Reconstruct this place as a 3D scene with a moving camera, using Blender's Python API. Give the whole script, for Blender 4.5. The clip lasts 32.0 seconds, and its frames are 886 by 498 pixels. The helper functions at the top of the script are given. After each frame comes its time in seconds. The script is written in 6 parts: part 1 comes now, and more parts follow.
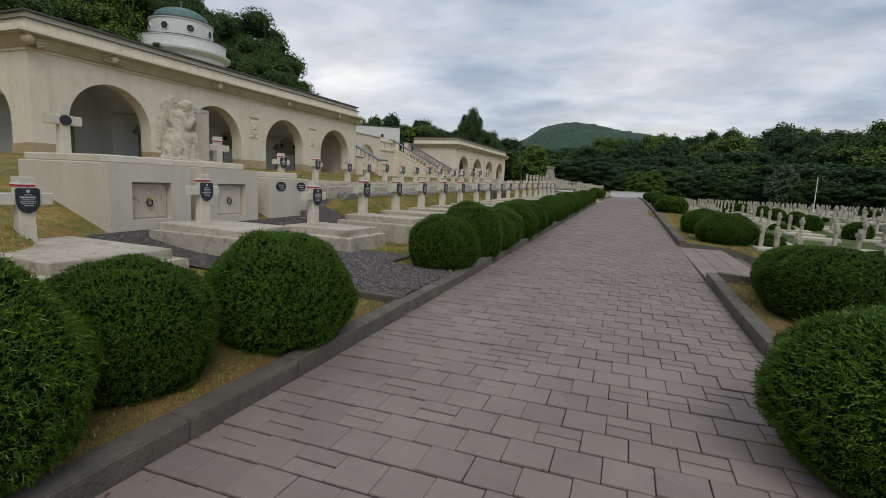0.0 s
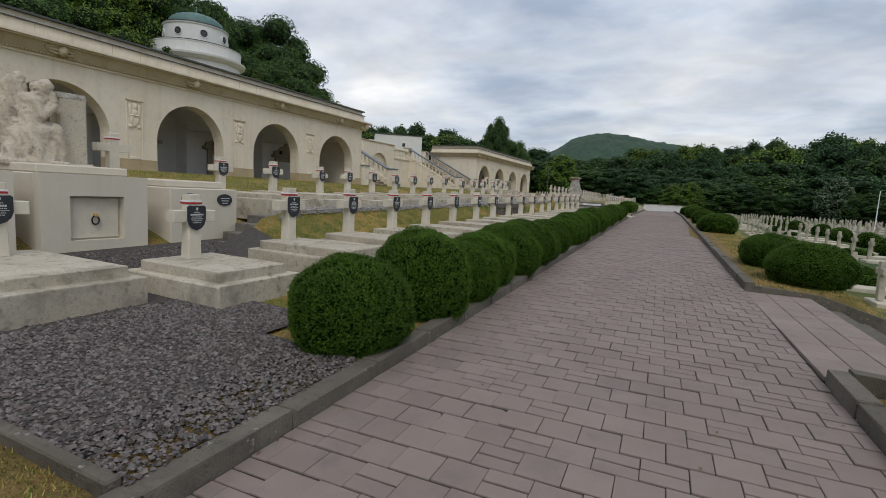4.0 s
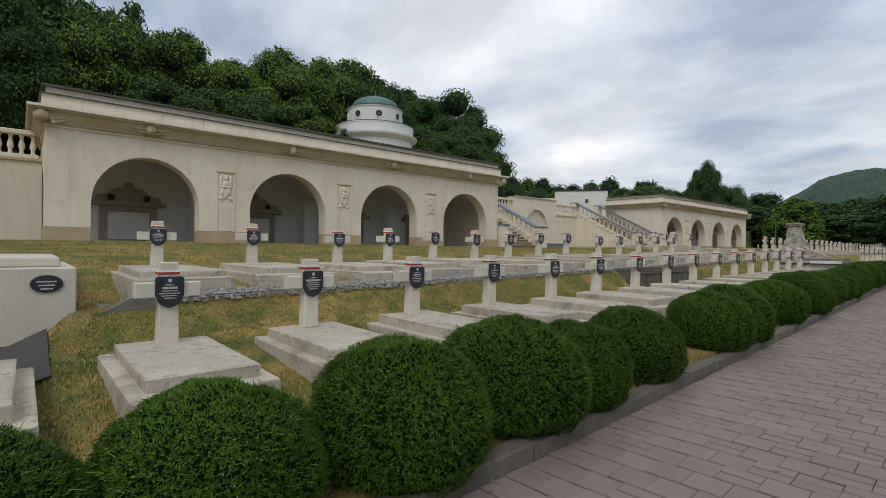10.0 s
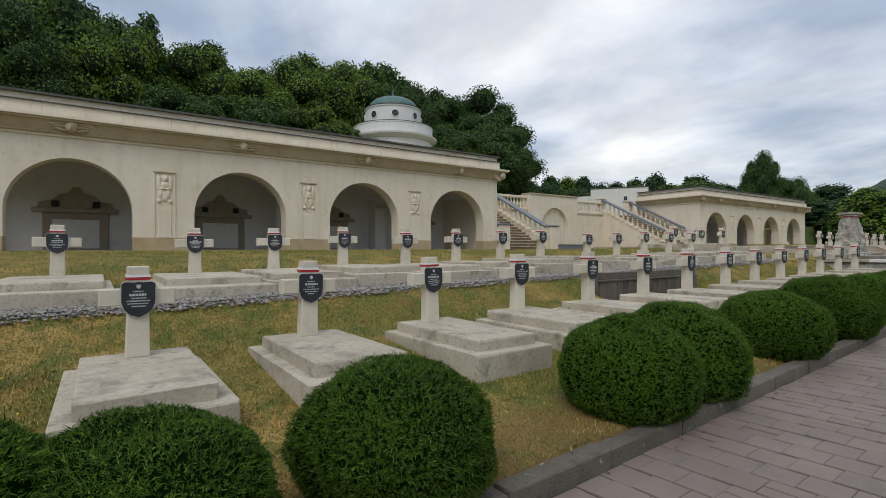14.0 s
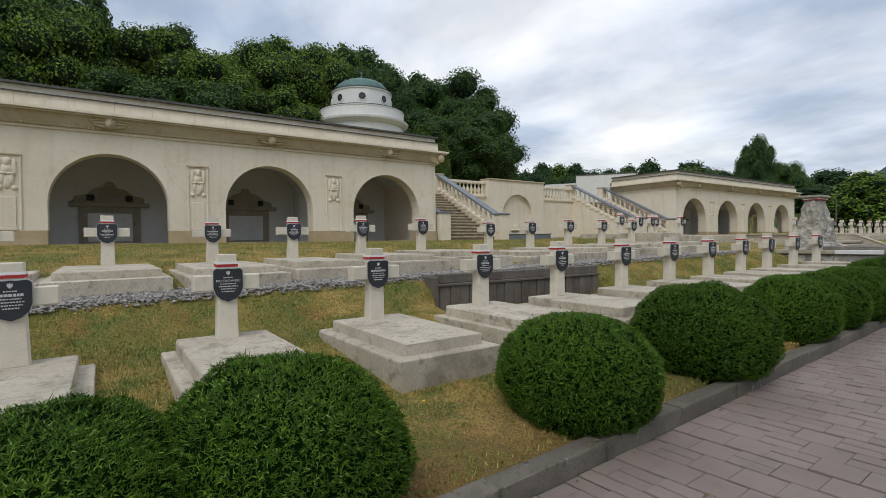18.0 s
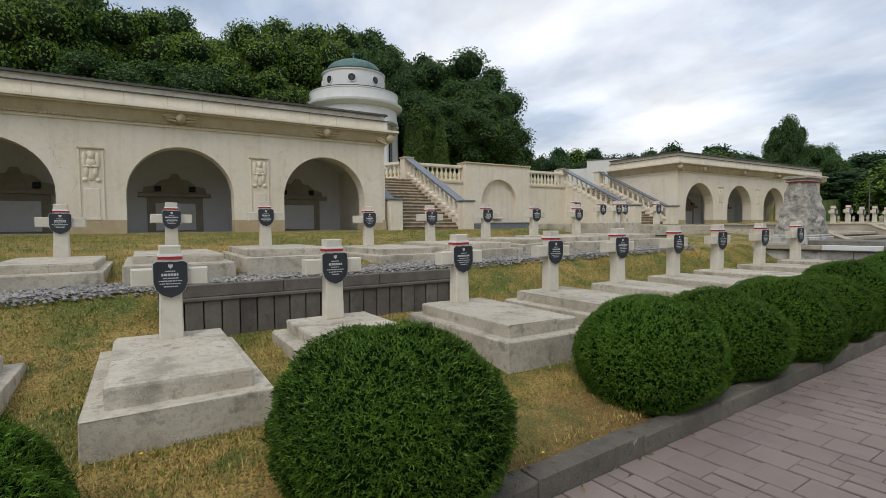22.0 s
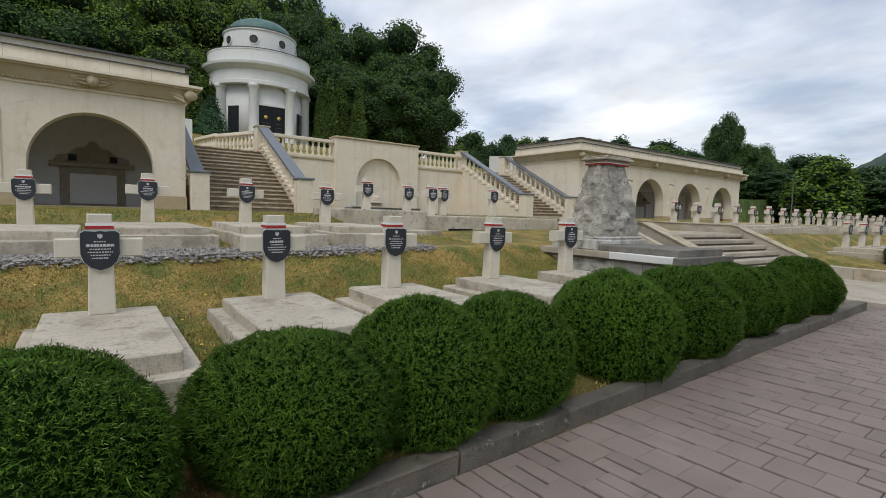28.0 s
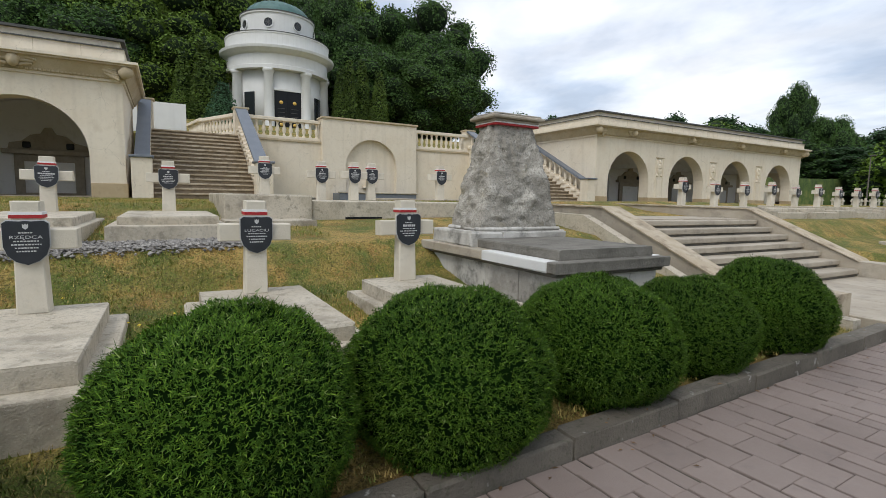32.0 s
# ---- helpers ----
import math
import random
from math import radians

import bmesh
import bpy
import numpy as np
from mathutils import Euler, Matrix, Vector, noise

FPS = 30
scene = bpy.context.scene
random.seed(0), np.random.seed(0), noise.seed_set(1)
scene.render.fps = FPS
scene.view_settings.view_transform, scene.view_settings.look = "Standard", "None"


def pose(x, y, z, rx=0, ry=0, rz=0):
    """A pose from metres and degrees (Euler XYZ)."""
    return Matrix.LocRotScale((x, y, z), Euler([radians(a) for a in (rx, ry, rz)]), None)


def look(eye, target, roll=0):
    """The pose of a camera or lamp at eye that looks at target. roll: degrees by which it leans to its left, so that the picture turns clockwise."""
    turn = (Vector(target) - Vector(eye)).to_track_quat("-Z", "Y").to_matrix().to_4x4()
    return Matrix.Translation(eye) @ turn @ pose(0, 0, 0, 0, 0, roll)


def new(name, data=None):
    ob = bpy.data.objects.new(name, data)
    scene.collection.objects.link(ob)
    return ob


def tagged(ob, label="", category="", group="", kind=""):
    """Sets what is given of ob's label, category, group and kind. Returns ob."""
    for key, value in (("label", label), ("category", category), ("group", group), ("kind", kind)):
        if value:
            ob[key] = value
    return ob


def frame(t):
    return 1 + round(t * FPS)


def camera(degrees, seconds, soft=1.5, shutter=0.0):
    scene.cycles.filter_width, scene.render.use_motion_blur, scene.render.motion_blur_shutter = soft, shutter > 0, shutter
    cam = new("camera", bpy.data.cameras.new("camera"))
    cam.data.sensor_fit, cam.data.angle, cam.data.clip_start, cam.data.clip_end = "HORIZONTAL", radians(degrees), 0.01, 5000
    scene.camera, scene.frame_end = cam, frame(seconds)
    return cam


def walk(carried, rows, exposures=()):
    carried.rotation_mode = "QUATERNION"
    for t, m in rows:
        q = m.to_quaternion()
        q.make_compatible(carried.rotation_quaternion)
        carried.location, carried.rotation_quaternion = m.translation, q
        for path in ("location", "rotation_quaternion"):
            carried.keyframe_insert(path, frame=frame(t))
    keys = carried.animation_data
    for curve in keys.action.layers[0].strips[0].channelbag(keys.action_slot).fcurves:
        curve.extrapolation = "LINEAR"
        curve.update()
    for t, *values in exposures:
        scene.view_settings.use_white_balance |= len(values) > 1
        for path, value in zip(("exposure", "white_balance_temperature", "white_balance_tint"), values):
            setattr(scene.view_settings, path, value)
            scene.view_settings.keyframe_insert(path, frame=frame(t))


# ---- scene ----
cam = camera(84.4, 32.0, soft=0.6)
PATH = [
    (0, 2.551, 0.107, 1.236, 82.364, -2.625, 22.345),
    (0.5, 2.426, 0.463, 1.234, 82.175, -3.978, 24.418),
    (1, 2.315, 0.834, 1.239, 82.037, -4.770, 24.699),
    (1.5, 2.239, 1.239, 1.262, 81.921, -5.737, 23.233),
    (2, 2.231, 1.696, 1.281, 81.936, -5.841, 19.504),
    (2.5, 2.287, 2.193, 1.273, 82.006, -5.810, 18.300),
    (3, 2.328, 2.707, 1.291, 82.231, -5.370, 18.671),
    (3.5, 2.299, 3.179, 1.316, 82.580, -4.293, 21.542),
    (4, 2.282, 3.674, 1.359, 83.404, -3.129, 25.750),
    (4.5, 2.286, 4.193, 1.401, 84.581, -2.072, 31.353),
    (6.5, 2.431, 6.408, 1.421, 87.621, -1.977, 42.497),
    (7, 2.442, 6.939, 1.419, 87.959, -1.854, 43.501),
    (7.5, 2.463, 7.465, 1.432, 88.211, -1.572, 44.711),
    (8, 2.471, 8.012, 1.446, 88.568, -1.498, 45.925),
    (8.5, 2.414, 8.498, 1.466, 88.707, -1.153, 47.057),
    (9, 2.396, 9.016, 1.473, 89.081, -1.443, 47.316),
    (9.5, 2.372, 9.575, 1.508, 89.476, -1.123, 48.022),
    (10, 2.329, 10.080, 1.523, 89.762, -0.821, 49.243),
    (10.5, 2.247, 10.568, 1.514, 89.766, -0.698, 49.962),
    (11, 2.182, 11.076, 1.488, 89.771, -0.511, 50.312),
    (11.5, 2.193, 11.609, 1.477, 89.834, -0.264, 50.337),
    (12, 2.181, 12.161, 1.501, 89.694, -0.158, 50.852),
    (12.5, 2.103, 12.673, 1.503, 89.770, 0.213, 51.313),
    (13, 2.080, 13.159, 1.482, 89.850, 0.255, 52.259),
    (13.5, 2.024, 13.635, 1.491, 90.045, 0.298, 53.424),
    (15.5, 2.004, 15.417, 1.552, 90.149, 0.032, 58.124),
    (16, 1.875, 15.963, 1.551, 89.986, 0.245, 58.010),
    (16.5, 1.768, 16.508, 1.542, 89.932, 0.667, 57.674),
    (17, 1.796, 17.063, 1.531, 89.623, 0.831, 57.193),
    (17.5, 1.827, 17.629, 1.555, 89.334, 0.706, 56.199),
    (18, 1.871, 18.177, 1.569, 88.964, 0.633, 55.203),
    (18.5, 1.960, 18.739, 1.579, 88.496, 0.729, 54.575),
    (19, 1.986, 19.264, 1.539, 88.026, 0.691, 55.039),
    (19.5, 1.984, 19.722, 1.540, 87.771, 0.821, 56.086),
    (20, 1.924, 20.172, 1.563, 87.654, 0.825, 56.764),
    (20.5, 1.830, 20.653, 1.572, 87.444, 0.939, 57.437),
    (21, 1.790, 21.164, 1.571, 87.328, 0.638, 57.687),
    (21.5, 1.736, 21.672, 1.606, 87.462, 0.611, 58.046),
    (22, 1.685, 22.184, 1.638, 87.525, 0.593, 58.283),
    (22.5, 1.669, 22.708, 1.663, 87.307, 0.254, 57.747),
    (23, 1.615, 23.255, 1.651, 87.029, 0.223, 57.293),
    (23.5, 1.650, 23.773, 1.633, 86.879, 0.116, 56.964),
    (24, 1.639, 24.269, 1.645, 86.837, -0.334, 56.363),
    (24.5, 1.620, 24.746, 1.666, 86.750, -0.377, 55.809),
    (25, 1.647, 25.251, 1.655, 86.556, -0.524, 54.972),
    (25.5, 1.649, 25.766, 1.646, 86.387, -0.623, 54.361),
    (26, 1.656, 26.267, 1.650, 86.250, -0.960, 53.958),
    (26.5, 1.709, 26.789, 1.653, 86.185, -1.416, 53.631),
    (28.5, 1.637, 28.786, 1.701, 85.534, -1.984, 54.994),
    (29, 1.598, 29.229, 1.699, 85.125, -2.020, 55.952),
    (29.5, 1.509, 29.673, 1.697, 84.843, -1.836, 56.951),
    (30, 1.477, 30.118, 1.710, 84.623, -1.672, 57.716),
    (30.5, 1.439, 30.588, 1.723, 84.549, -1.464, 58.268),
    (31, 1.389, 31.094, 1.722, 84.489, -1.218, 59.204),
    (31.5, 1.390, 31.565, 1.723, 84.162, -1.275, 60.039),
    (32, 1.348, 32.029, 1.727, 84.090, -1.099, 60.700),
]
walk(cam, [(t, pose(x, y, z, rx, ry, rz)) for t, x, y, z, rx, ry, rz in PATH], exposures=((0.0, 0.21), (2.0, 0.42), (3.0, 0.30), (4.0, 0.28), (9.0, 0.33), (11.0, 0.32), (19.0, 0.5), (26.0, 0.54), (29.0, 0.51), (32.0, 0.70)))

# ---- light: bright overcast sky ----
def make_world():
    w = bpy.data.worlds.new("sky")
    scene.world = w
    w.use_nodes = True
    nt = w.node_tree
    nt.nodes.clear()
    N, L = nt.nodes.new, nt.links.new
    out, bg = N("ShaderNodeOutputWorld"), N("ShaderNodeBackground")
    sky = N("ShaderNodeTexSky")
    sky.sky_type = 'NISHITA'
    sky.sun_disc = False
    sky.sun_elevation, sky.sun_rotation = radians(48), radians(-40)
    sky.air_density, sky.dust_density = 1.0, 2.0
    co, mp = N("ShaderNodeTexCoord"), N("ShaderNodeMapping")
    sep = N("ShaderNodeSeparateXYZ")
    L(co.outputs["Generated"], sep.inputs[0])
    # cloud layer: project the direction on a flat ceiling
    zc = N("ShaderNodeMath"); zc.operation = 'MAXIMUM'; zc.inputs[1].default_value = 0.02
    L(sep.outputs[2], zc.inputs[0])
    zz = N("ShaderNodeMath"); zz.operation = 'ADD'; zz.inputs[1].default_value = 0.16
    L(zc.outputs[0], zz.inputs[0])
    dx, dy = N("ShaderNodeMath"), N("ShaderNodeMath")
    for m, i in ((dx, 0), (dy, 1)):
        m.operation = 'DIVIDE'
        L(sep.outputs[i], m.inputs[0]); L(zz.outputs[0], m.inputs[1])
    cb = N("ShaderNodeCombineXYZ")
    L(dx.outputs[0], cb.inputs[0]); L(dy.outputs[0], cb.inputs[1])
    L(cb.outputs[0], mp.inputs[0])
    mp.inputs["Rotation"].default_value = (0, 0, radians(25))
    mp.inputs["Scale"].default_value = (1.0, 1.2, 1)
    n1 = N("ShaderNodeTexNoise"); n1.inputs["Scale"].default_value = 0.9; n1.inputs["Detail"].default_value = 7; n1.inputs["Roughness"].default_value = 0.55; n1.inputs["Distortion"].default_value = 0.15
    n2 = N("ShaderNodeTexNoise"); n2.inputs["Scale"].default_value = 1.7; n2.inputs["Detail"].default_value = 8; n2.inputs["Distortion"].default_value = 0.3
    L(mp.outputs[0], n1.inputs[0]); L(mp.outputs[0], n2.inputs[0])
    r1, r2 = N("ShaderNodeValToRGB"), N("ShaderNodeValToRGB")
    e = r1.color_ramp.elements
    e[0].position, e[0].color = 0.38, (0.42, 0.52, 0.68, 1)
    e[1].position, e[1].color = 0.68, (0.92, 0.935, 0.95, 1)
    m = e.new(0.50); m.color = (0.66, 0.73, 0.84, 1)
    L(n1.outputs[0], r1.inputs[0])
    e = r2.color_ramp.elements
    e[0].position, e[0].color = 0.40, (0.74, 0.75, 0.77, 1)
    e[1].position, e[1].color = 0.66, (1.04, 1.04, 1.04, 1)
    L(n2.outputs[0], r2.inputs[0])
    mul = N("ShaderNodeMix"); mul.data_type = 'RGBA'; mul.blend_type = 'MULTIPLY'; mul.inputs[0].default_value = 1
    L(r1.outputs[0], mul.inputs[6]); L(r2.outputs[0], mul.inputs[7])
    gain = N("ShaderNodeMix"); gain.data_type = 'RGBA'; gain.blend_type = 'MULTIPLY'; gain.inputs[0].default_value = 1
    gain.inputs[7].default_value = (CLOUD * 1.025, CLOUD, CLOUD * 0.965, 1)
    L(mul.outputs[2], gain.inputs[6])
    skyg = N("ShaderNodeMix"); skyg.data_type = 'RGBA'; skyg.inputs[0].default_value = 0.86
    L(sky.outputs[0], skyg.inputs[6]); L(gain.outputs[2], skyg.inputs[7])
    L(skyg.outputs[2], bg.inputs[0])
    bg.inputs[1].default_value = 0.1
    L(bg.outputs[0], out.inputs[0])

CLOUD = 8.4
make_world()
sun = new("sun", bpy.data.lights.new("sun", 'SUN'))
sun.data.energy, sun.data.angle, sun.data.color = 0.9, radians(25), (1.0, 0.96, 0.9)
sun.matrix_world = look((30, -10, 60), (0, 30, 0))


# ---- materials ----
def mat(name, base, rough=0.8, spots=(), scale=1.0, bump=0.2, bump_scale=40.0, metal=0.0, rand=0.0, island=0.0, spec=0.4, streak=0.0, streak_col=(0.1, 0.09, 0.07), crack=0.0, mixi=None):
    """base colour, with spots: rows of (colour, noise scale, low, high, amount) mixed over it."""
    m = bpy.data.materials.new(name)
    m.use_nodes = True
    nt = m.node_tree
    N, L = nt.nodes.new, nt.links.new
    b = nt.nodes["Principled BSDF"]
    b.inputs["Roughness"].default_value, b.inputs["Metallic"].default_value = rough, metal
    b.inputs["Specular IOR Level"].default_value = spec
    co = N("ShaderNodeTexCoord")
    geo = N("ShaderNodeNewGeometry")
    pos = geo.outputs["Position"]
    rgb = N("ShaderNodeRGB"); rgb.outputs[0].default_value = (*base, 1)
    col = rgb.outputs[0]
    for c, s, lo, hi, amt in spots:
        n = N("ShaderNodeTexNoise"); n.inputs["Scale"].default_value = s * scale; n.inputs["Detail"].default_value = 6; n.inputs["Roughness"].default_value = 0.65
        L(pos, n.inputs[0])
        r = N("ShaderNodeMapRange"); r.inputs[1].default_value, r.inputs[2].default_value, r.inputs[4].default_value = lo, hi, amt
        L(n.outputs[0], r.inputs[0])
        x = N("ShaderNodeMix"); x.data_type = 'RGBA'; x.inputs[7].default_value = (*c, 1)
        L(r.outputs[0], x.inputs[0]); L(col, x.inputs[6]); col = x.outputs[2]
    if streak:
        mp = N("ShaderNodeMapping"); mp.inputs["Scale"].default_value = (2.2, 2.2, 0.14)
        L(pos, mp.inputs[0])
        n = N("ShaderNodeTexNoise"); n.inputs["Scale"].default_value = 1.6; n.inputs["Detail"].default_value = 5
        L(mp.outputs[0], n.inputs[0])
        r = N("ShaderNodeMapRange"); r.inputs[1].default_value, r.inputs[2].default_value, r.inputs[4].default_value = 0.52, 0.78, streak
        L(n.outputs[0], r.inputs[0])
        x = N("ShaderNodeMix"); x.data_type = 'RGBA'; x.inputs[7].default_value = (*streak_col, 1)
        L(r.outputs[0], x.inputs[0]); L(col, x.inputs[6]); col = x.outputs[2]
    if crack:
        # thin wandering cracks, only here and there
        w = N("ShaderNodeTexNoise"); w.inputs["Scale"].default_value = 3.0; w.inputs["Detail"].default_value = 6
        L(pos, w.inputs[0])
        ad = N("ShaderNodeMix"); ad.data_type = 'RGBA'; ad.blend_type = 'ADD'; ad.inputs[0].default_value = 0.35
        L(pos, ad.inputs[6]); L(w.outputs[1], ad.inputs[7])
        v = N("ShaderNodeTexVoronoi"); v.feature = 'DISTANCE_TO_EDGE'; v.inputs["Scale"].default_value = 0.85
        L(ad.outputs[2], v.inputs[0])
        r = N("ShaderNodeMapRange"); r.inputs[1].default_value, r.inputs[2].default_value, r.inputs[3].default_value, r.inputs[4].default_value = 0.0, 0.006, 1, 0
        L(v.outputs["Distance"], r.inputs[0])
        k = N("ShaderNodeTexNoise"); k.inputs["Scale"].default_value = 0.8
        L(pos, k.inputs[0])
        kr = N("ShaderNodeMapRange"); kr.inputs[1].default_value, kr.inputs[2].default_value, kr.inputs[4].default_value = 0.50, 0.60, crack
        L(k.outputs[0], kr.inputs[0])
        mm = N("ShaderNodeMath"); mm.operation = 'MULTIPLY'
        L(r.outputs[0], mm.inputs[0]); L(kr.outputs[0], mm.inputs[1])
        x = N("ShaderNodeMix"); x.data_type = 'RGBA'; x.inputs[7].default_value = (0.09, 0.08, 0.06, 1)
        L(mm.outputs[0], x.inputs[0]); L(col, x.inputs[6]); col = x.outputs[2]
    for c, lo, hi, amt in mixi or ():
        r = N("ShaderNodeMapRange"); r.inputs[1].default_value, r.inputs[2].default_value, r.inputs[4].default_value = lo, hi, amt
        L(geo.outputs["Random Per Island"], r.inputs[0])
        x = N("ShaderNodeMix"); x.data_type = 'RGBA'; x.inputs[7].default_value = (*c, 1)
        L(r.outputs[0], x.inputs[0]); L(col, x.inputs[6]); col = x.outputs[2]
    for amt, src in ((rand, "o"), (island, "i")):
        if amt:
            o = N("ShaderNodeObjectInfo").outputs["Random"] if src == "o" else geo.outputs["Random Per Island"]
            r = N("ShaderNodeMapRange"); r.inputs[3].default_value, r.inputs[4].default_value = 1 - amt, 1 + amt
            L(o, r.inputs[0])
            x = N("ShaderNodeMix"); x.data_type = 'RGBA'; x.blend_type = 'MULTIPLY'; x.inputs[0].default_value = 1
            cc = N("ShaderNodeCombineColor")
            for k in range(3):
                L(r.outputs[0], cc.inputs[k])
            L(col, x.inputs[6]); L(cc.outputs[0], x.inputs[7]); col = x.outputs[2]
    L(col, b.inputs["Base Color"])
    if bump:
        n = N("ShaderNodeTexNoise"); n.inputs["Scale"].default_value = bump_scale; n.inputs["Detail"].default_value = 5
        L(pos, n.inputs[0])
        bp = N("ShaderNodeBump"); bp.inputs["Strength"].default_value = bump; bp.inputs["Distance"].default_value = 0.02
        L(n.outputs[0], bp.inputs["Height"]); L(bp.outputs[0], b.inputs["Normal"])
    return m


def leafmat(name, base, dark, rough=0.55, scale=0.6, rand=0.15, mixi=None):
    m = mat(name, base, rough, ((dark, scale, 0.42, 0.62, 0.8), ((base[0] * 1.5, base[1] * 1.35, base[2]), scale * 3.1, 0.5, 0.75, 0.45)), bump=0, island=0.35, rand=rand, spec=0.12, mixi=mixi)
    return m


STONE = mat("plaster_stone", (0.73, 0.645, 0.515), 0.85, (((0.79, 0.72, 0.60), 0.7, 0.35, 0.6, 0.8), ((0.50, 0.41, 0.29), 1.7, 0.56, 0.8, 0.5), ((0.55, 0.49, 0.40), 9, 0.5, 0.75, 0.35)), bump=0.12, bump_scale=60, streak=0.28, streak_col=(0.42, 0.36, 0.27), crack=0.35)
PLINTH = mat("sandstone_plinth", (0.42, 0.32, 0.19), 0.85, (((0.5, 0.4, 0.26), 1.2, 0.4, 0.65, 0.8), ((0.26, 0.2, 0.13), 4, 0.55, 0.8, 0.5)), bump=0.2)
CORNICE = mat("weathered_cornice", (0.46, 0.375, 0.245), 0.85, (((0.55, 0.47, 0.34), 1.1, 0.4, 0.65, 0.8), ((0.22, 0.18, 0.12), 2.6, 0.56, 0.8, 0.6), ((0.25, 0.22, 0.17), 14, 0.55, 0.8, 0.4)), bump=0.4, bump_scale=30, streak=0.4, streak_col=(0.3, 0.25, 0.17))
WHITE = mat("white_render", (0.74, 0.74, 0.72), 0.8, (((0.66, 0.66, 0.65), 1.3, 0.4, 0.7, 0.6), ((0.55, 0.54, 0.5), 5, 0.6, 0.8, 0.4)), bump=0.06, streak=0.2, streak_col=(0.5, 0.48, 0.45))
VAULT = mat("vault_plaster", (0.70, 0.69, 0.68), 0.9, (((0.75, 0.745, 0.735), 0.6, 0.4, 0.65, 0.8), ((0.45, 0.42, 0.38), 2.5, 0.55, 0.8, 0.5)), bump=0.08)
NICHE = mat("brown_stone", (0.33, 0.285, 0.22), 0.8, (((0.40, 0.35, 0.28), 2, 0.4, 0.65, 0.8), ((0.2, 0.175, 0.14), 6, 0.5, 0.75, 0.6)), bump=0.25)
SLAB = mat("grave_concrete", (0.48, 0.425, 0.335), 0.85, (((0.57, 0.515, 0.42), 1.6, 0.42, 0.60, 0.9), ((0.27, 0.235, 0.18), 2.1, 0.52, 0.66, 0.8), ((0.20, 0.18, 0.135), 7, 0.56, 0.66, 0.7), ((0.30, 0.275, 0.22), 30, 0.5, 0.66, 0.6), ((0.62, 0.58, 0.5), 55, 0.58, 0.68, 0.5)), bump=0.4, bump_scale=85, rand=0.06, streak=0.25, streak_col=(0.3, 0.27, 0.22), crack=0.4)
CROSS = mat("cross_concrete", (0.60, 0.545, 0.445), 0.85, (((0.66, 0.61, 0.51), 4, 0.4, 0.62, 0.9), ((0.42, 0.39, 0.32), 7, 0.56, 0.78, 0.6)), bump=0.2, bump_scale=70, rand=0.05)
PAVER = mat("paver_concrete", (0.235, 0.185, 0.162), 0.78, (((0.285, 0.23, 0.203), 1.1, 0.4, 0.62, 0.7), ((0.15, 0.128, 0.122), 3.5, 0.55, 0.75, 0.55), ((0.29, 0.25, 0.23), 90, 0.55, 0.75, 0.5)), bump=0.35, bump_scale=180, rand=0.07, island=0.07, spec=0.5)
JOINT = mat("joint_soil", (0.040, 0.034, 0.028), 0.95, (((0.10, 0.095, 0.07), 6, 0.45, 0.7, 0.8),), bump=0.3)
KERB = mat("kerb_concrete", (0.118, 0.104, 0.084), 0.88, (((0.17, 0.152, 0.124), 1.6, 0.42, 0.65, 0.9), ((0.06, 0.057, 0.046), 4.5, 0.52, 0.72, 0.75), ((0.40, 0.39, 0.36), 9, 0.63, 0.70, 0.8), ((0.05, 0.06, 0.03), 20, 0.56, 0.68, 0.6)), bump=0.6, bump_scale=60, rand=0.08)
GRASS = mat("mown_turf", (0.20, 0.185, 0.036), 0.95, (((0.52, 0.34, 0.105), 0.9, 0.42, 0.58, 0.85), ((0.105, 0.155, 0.024), 2.0, 0.48, 0.60, 0.85), ((0.34, 0.155, 0.045), 1.6, 0.54, 0.68, 0.7), ((0.045, 0.042, 0.014), 45, 0.46, 0.60, 0.8), ((0.44, 0.33, 0.13), 95, 0.54, 0.64, 0.7), ((0.10, 0.145, 0.022), 14, 0.55, 0.64, 0.7)), bump=1.0, bump_scale=90)
